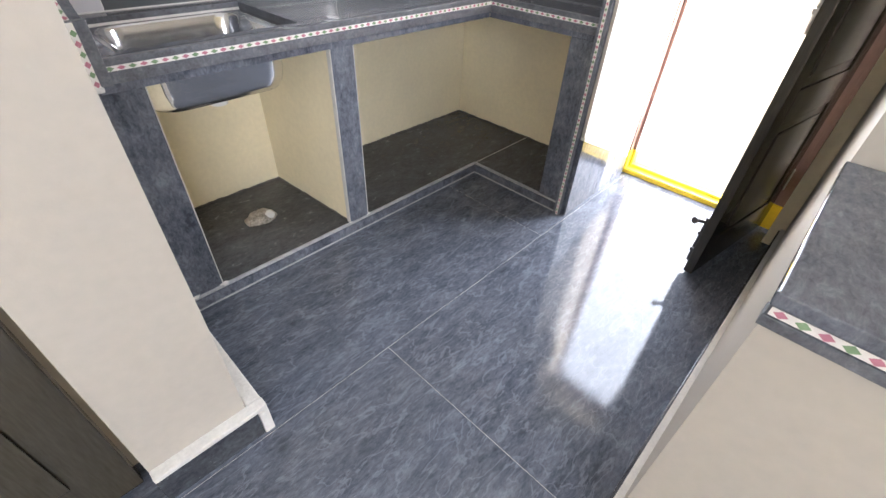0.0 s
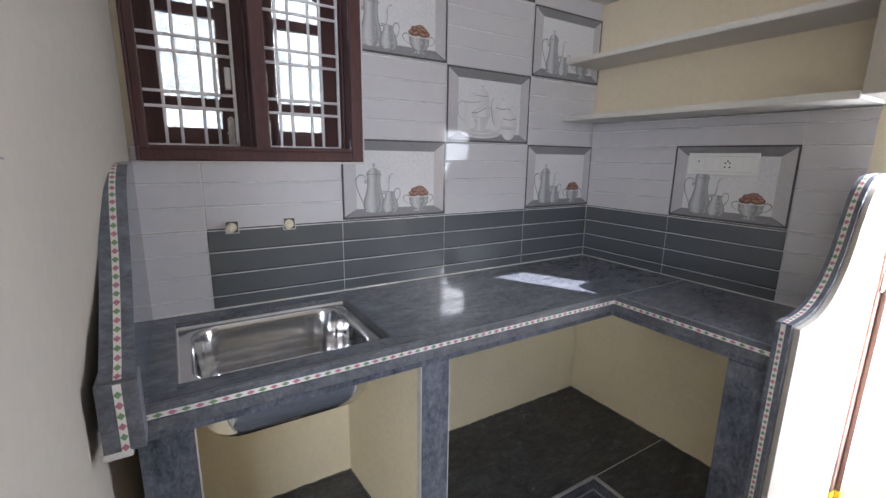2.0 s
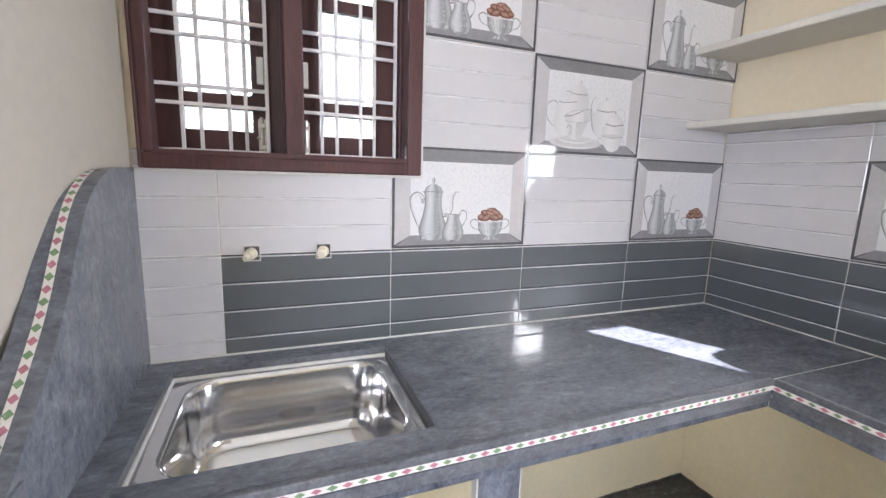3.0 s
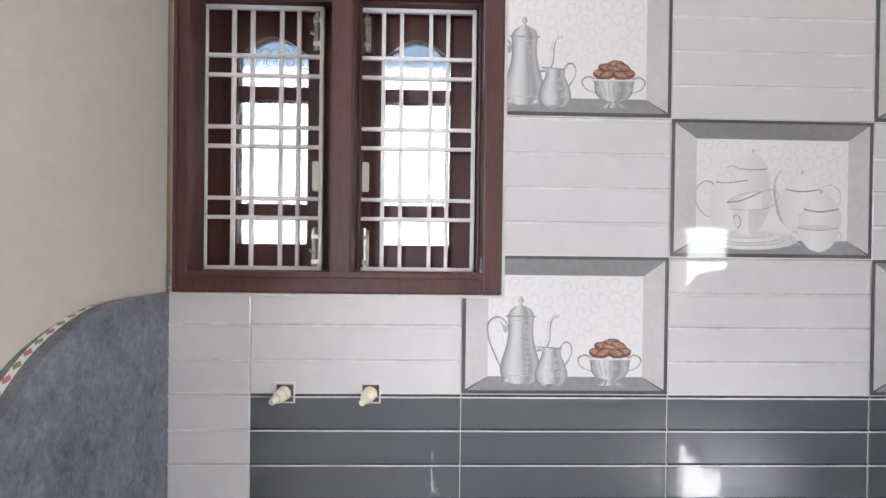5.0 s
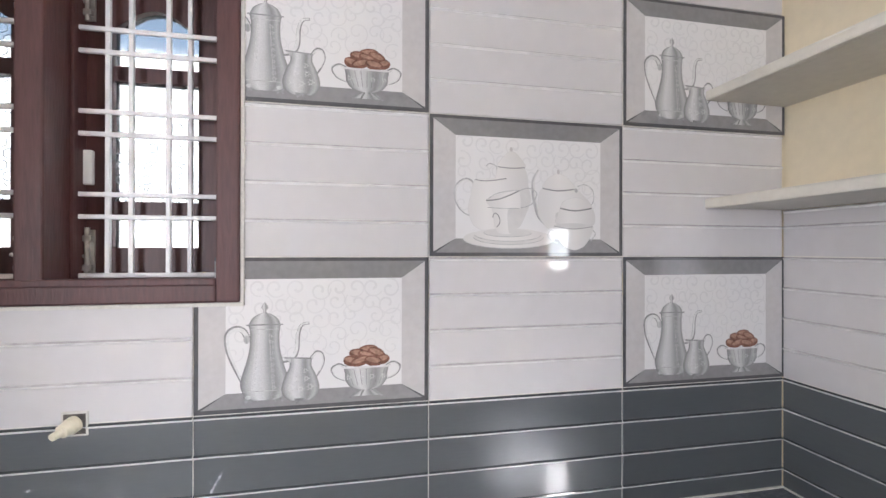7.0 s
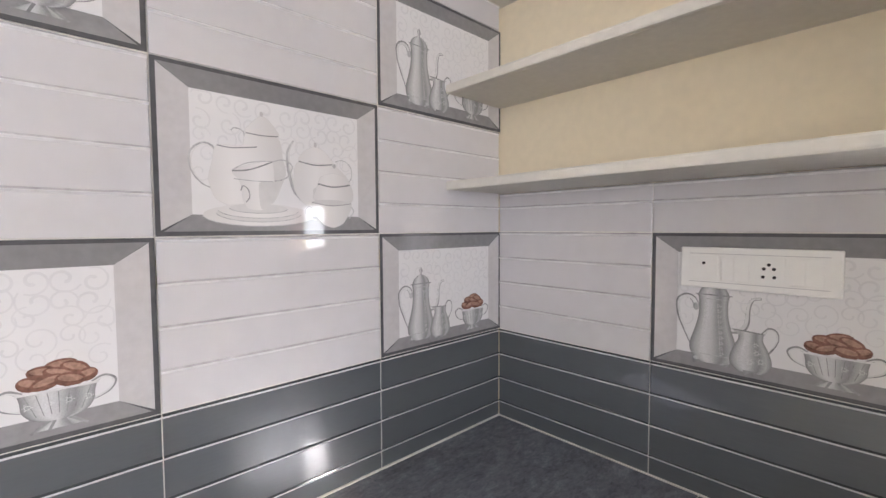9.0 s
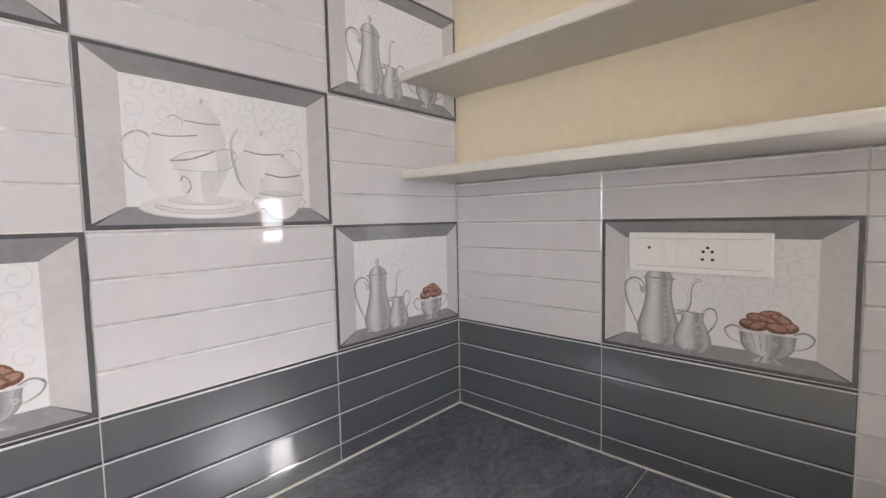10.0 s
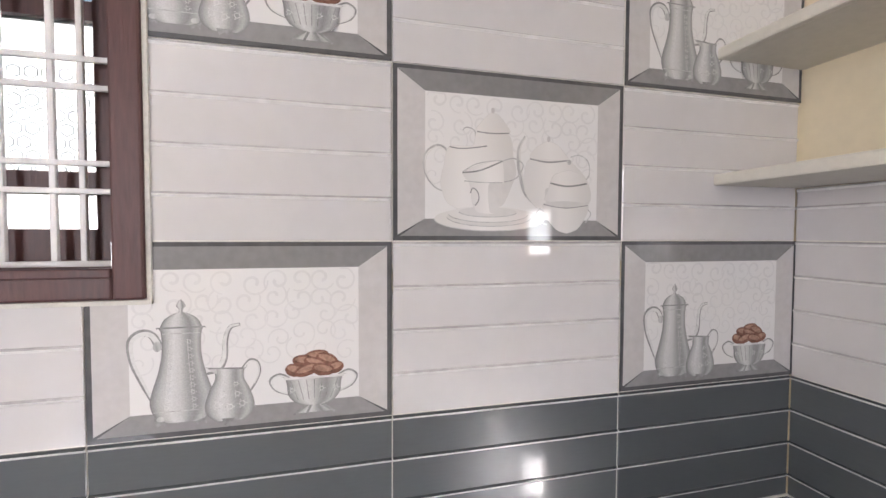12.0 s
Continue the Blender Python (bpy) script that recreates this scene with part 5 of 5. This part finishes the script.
HX, HY, EX, EYE_Y = 0.580, -1.842, -0.036, -1.738
leaf = thing("door", "dark polished panelled wooden door standing open into the kitchen", "door", (HX, HY, 0.012))
leaf.rotation_euler = (0, 0, math.atan2(EYE_Y - HY, EX - HX))
DW = math.hypot(EX - HX, EYE_Y - HY)
part("panel_board", box(0.004, DW - 0.004, -0.012, 0.012, 0.01, 2.00), DOOR_WOOD, leaf)
for a in ((0.0, 0.09), (DW - 0.09, DW)):
    part("stile", box(a[0], a[1], -0.0175, 0.0175, 0.0, 2.015, bevel=0.003), DOOR_WOOD, leaf)
for z0, z1 in ((0.0, 0.16), (0.62, 0.74), (1.26, 1.36), (1.90, 2.015)):
    part("rail", box(0.09, DW - 0.09, -0.017, 0.017, z0, z1, bevel=0.003), DOOR_WOOD, leaf)
for z0, z1 in ((0.16, 0.62), (0.74, 1.26), (1.36, 1.90)):
    part("raised_panel", box(0.125, DW - 0.125, -0.016, 0.016, z0 + 0.035, z1 - 0.035, bevel=0.008), DOOR_WOOD, leaf)
for z, m, lab in ((0.15, IRON, "dark iron"), (1.02, CHROME, "zinc")):
    part("tower_bolt", box(DW - 0.060, DW - 0.020, -0.024, -0.0175, z - 0.08, z + 0.08, bevel=0.002), m, leaf, lab + " tower bolt")
    part("bolt_rod", tube(bmesh.new(), [(DW - 0.040, -0.031, z - 0.12), (DW - 0.040, -0.031, z + 0.09)], 0.008, 10), m, leaf, lab + " bolt rod")
    part("bolt_knob", tube(bmesh.new(), [(DW - 0.040, -0.031, z + 0.07), (DW - 0.018, -0.060, z + 0.072), (DW - 0.004, -0.064, z + 0.074)], [0.007, 0.009, 0.014], 10), m, leaf, lab + " knob")
    for dz in (-0.06, 0.02):
        part("bolt_guide", box(DW - 0.056, DW - 0.024, -0.040, -0.0241, z + dz - 0.008, z + dz + 0.008, bevel=0.003), m, leaf, lab + " bolt guide")
for z in (0.25, 1.02, 1.80):
    part("hinge", tube(bmesh.new(), [(-0.006, 0.016, z - 0.05), (-0.006, 0.016, z + 0.05)], 0.006, 10), CHROME, leaf, "zinc butt hinge")

dark = thing("room_door", "very dark stained door beside the pillar", "door", (-2.3, -1.03, 0.0))
world_part("board", box(-2.80, -1.89, -1.070, -1.035, 0.01, 2.05, bevel=0.004), DOOR_WOOD, dark)
for z0, z1 in ((0.15, 0.62), (0.76, 1.28), (1.40, 1.90)):
    world_part("raised_panel", box(-2.70, -1.99, -1.078, -1.071, z0, z1, bevel=0.003), DOOR_WOOD, dark)

# ---- outside ----
ground = setting("ground", box(-600, 600, -600, 600, -0.60, -0.42), EARTH, "bare cement and earth yard", "ground")
cw = setting("compound_wall", box(1.42, 1.55, -9, 6, -0.42, 1.228, bevel=0.01), OUT_WALL, "cream plastered compound wall", "wall")

hedge = thing("hedge", "dense green leafy creeper hedge along the compound wall", "hedge", (1.9, -1.5, 1.1))
bm = bmesh.new()
rng = random.Random(4)
for k in range(32000):
    y, x = rng.uniform(-4.5, 4.0), rng.uniform(1.50, 2.30)
    top = 1.52 + 0.16 * noise.noise((x * 2.2, y * 2.2, 0)) + 0.10 * noise.noise((x * 7, y * 7, 3))
    z = top - abs(rng.gauss(0, 0.10)) if rng.random() < 0.65 else rng.uniform(1.05, top)
    s = rng.uniform(0.015, 0.027)
    m = Matrix.Translation((x, y, z)) @ Euler((rng.uniform(-0.6, 0.6), rng.uniform(-1.3, -0.4), rng.uniform(-0.7, 0.7))).to_matrix().to_4x4() @ Matrix.Scale(s, 4)
    pts = [(-1.0, 0, 0), (-0.35, -0.62, 0.10), (0.4, -0.5, 0.05), (1.1, 0, -0.12), (0.4, 0.5, 0.05), (-0.35, 0.62, 0.10)]
    v = [bm.verts.new(m @ Vector(p)) for p in pts]
    bm.faces.new((v[0], v[1], v[2], v[3])), bm.faces.new((v[0], v[3], v[4], v[5]))
world_part("leaves", bm, LEAF, hedge)
tagged(hedge.children[0], kind="stuff")
bm = bmesh.new()
for k in range(14):
    y = -4.2 + k * 0.6
    tube(bm, [(1.9, y, -0.42), (1.88, y + 0.1, 0.7), (1.92, y + 0.25, 1.35)], [0.02, 0.015, 0.006], 6)
tagged(world_part("stems", bm, OUT_BROWN, hedge, "brown creeper stems"), kind="stuff")

house = thing("neighbour_house", "pale plastered two-storey neighbour house with brown porch", "house", (9, 3, -0.42))
world_part("wall", box(8.0, 13, 0.95, 9, -0.42, 3.0), OUT_WHITE, house)
world_part("wall", box(9.6, 13, -6, 0.95, -0.42, 3.0), OUT_BROWN, house, "brown porch wall")
for y0, y1 in ((-0.36, -0.06), (-2.6, -2.3)):
    world_part("pillar", box(8.0, 8.35, y0, y1, -0.42, 2.70, bevel=0.01), OUT_WHITE, house)
world_part("post", box(7.97, 8.2, 0.70, 0.95, -0.42, 2.70, bevel=0.01), OUT_WHITE, house)
world_part("beam", box(7.95, 8.4, -6, 0.95, 2.70, 3.0, bevel=0.01), OUT_WHITE, house)
world_part("soffit", box(8.4, 9.6, -6, 0.95, 2.80, 2.98), OUT_BROWN, house, "brown porch ceiling")
world_part("roof", box(7.4, 13.2, -6.4, 9.4, 3.0, 3.18, bevel=0.02), OUT_WHITE, house)
world_part("parapet", box(7.6, 7.8, -6.2, 9.2, 3.18, 3.95, bevel=0.02), OUT_WHITE, house)
world_part("upper_storey", box(9.5, 13, -3, 8, 3.18, 6.2, bevel=0.02), OUT_WHITE, house)
for y0, z0 in ((0.48, 1.35), (-1.25, 1.35), (-3.4, 1.35)):
    w = world_part("window", box(9.54, 9.62, y0, y0 + 0.55, z0, z0 + 1.2, bevel=0.01), OUT_WHITE, house)
    world_part("pane", box(9.52, 9.545, y0 + 0.06, y0 + 0.49, z0 + 0.06, z0 + 1.14), OUT_BLUE, w, "blue-grey window pane")
world_part("cable", tube(bmesh.new(), [(7.93, -4 + k * 0.9, 2.85 - 0.55 * (1 - ((k - 7) / 7) ** 2)) for k in range(15)], 0.007, 6), OUT_WHITE, house, "pale sagging cable")
# added backdrop, so the window panes see an even bright surface
nb = setting("neighbour_wall", box(-8, 6, 3.4, 3.6, -0.42, 3.2, bevel=0.01), OUT_WHITE, "added pale backdrop wall beyond the window", "wall")
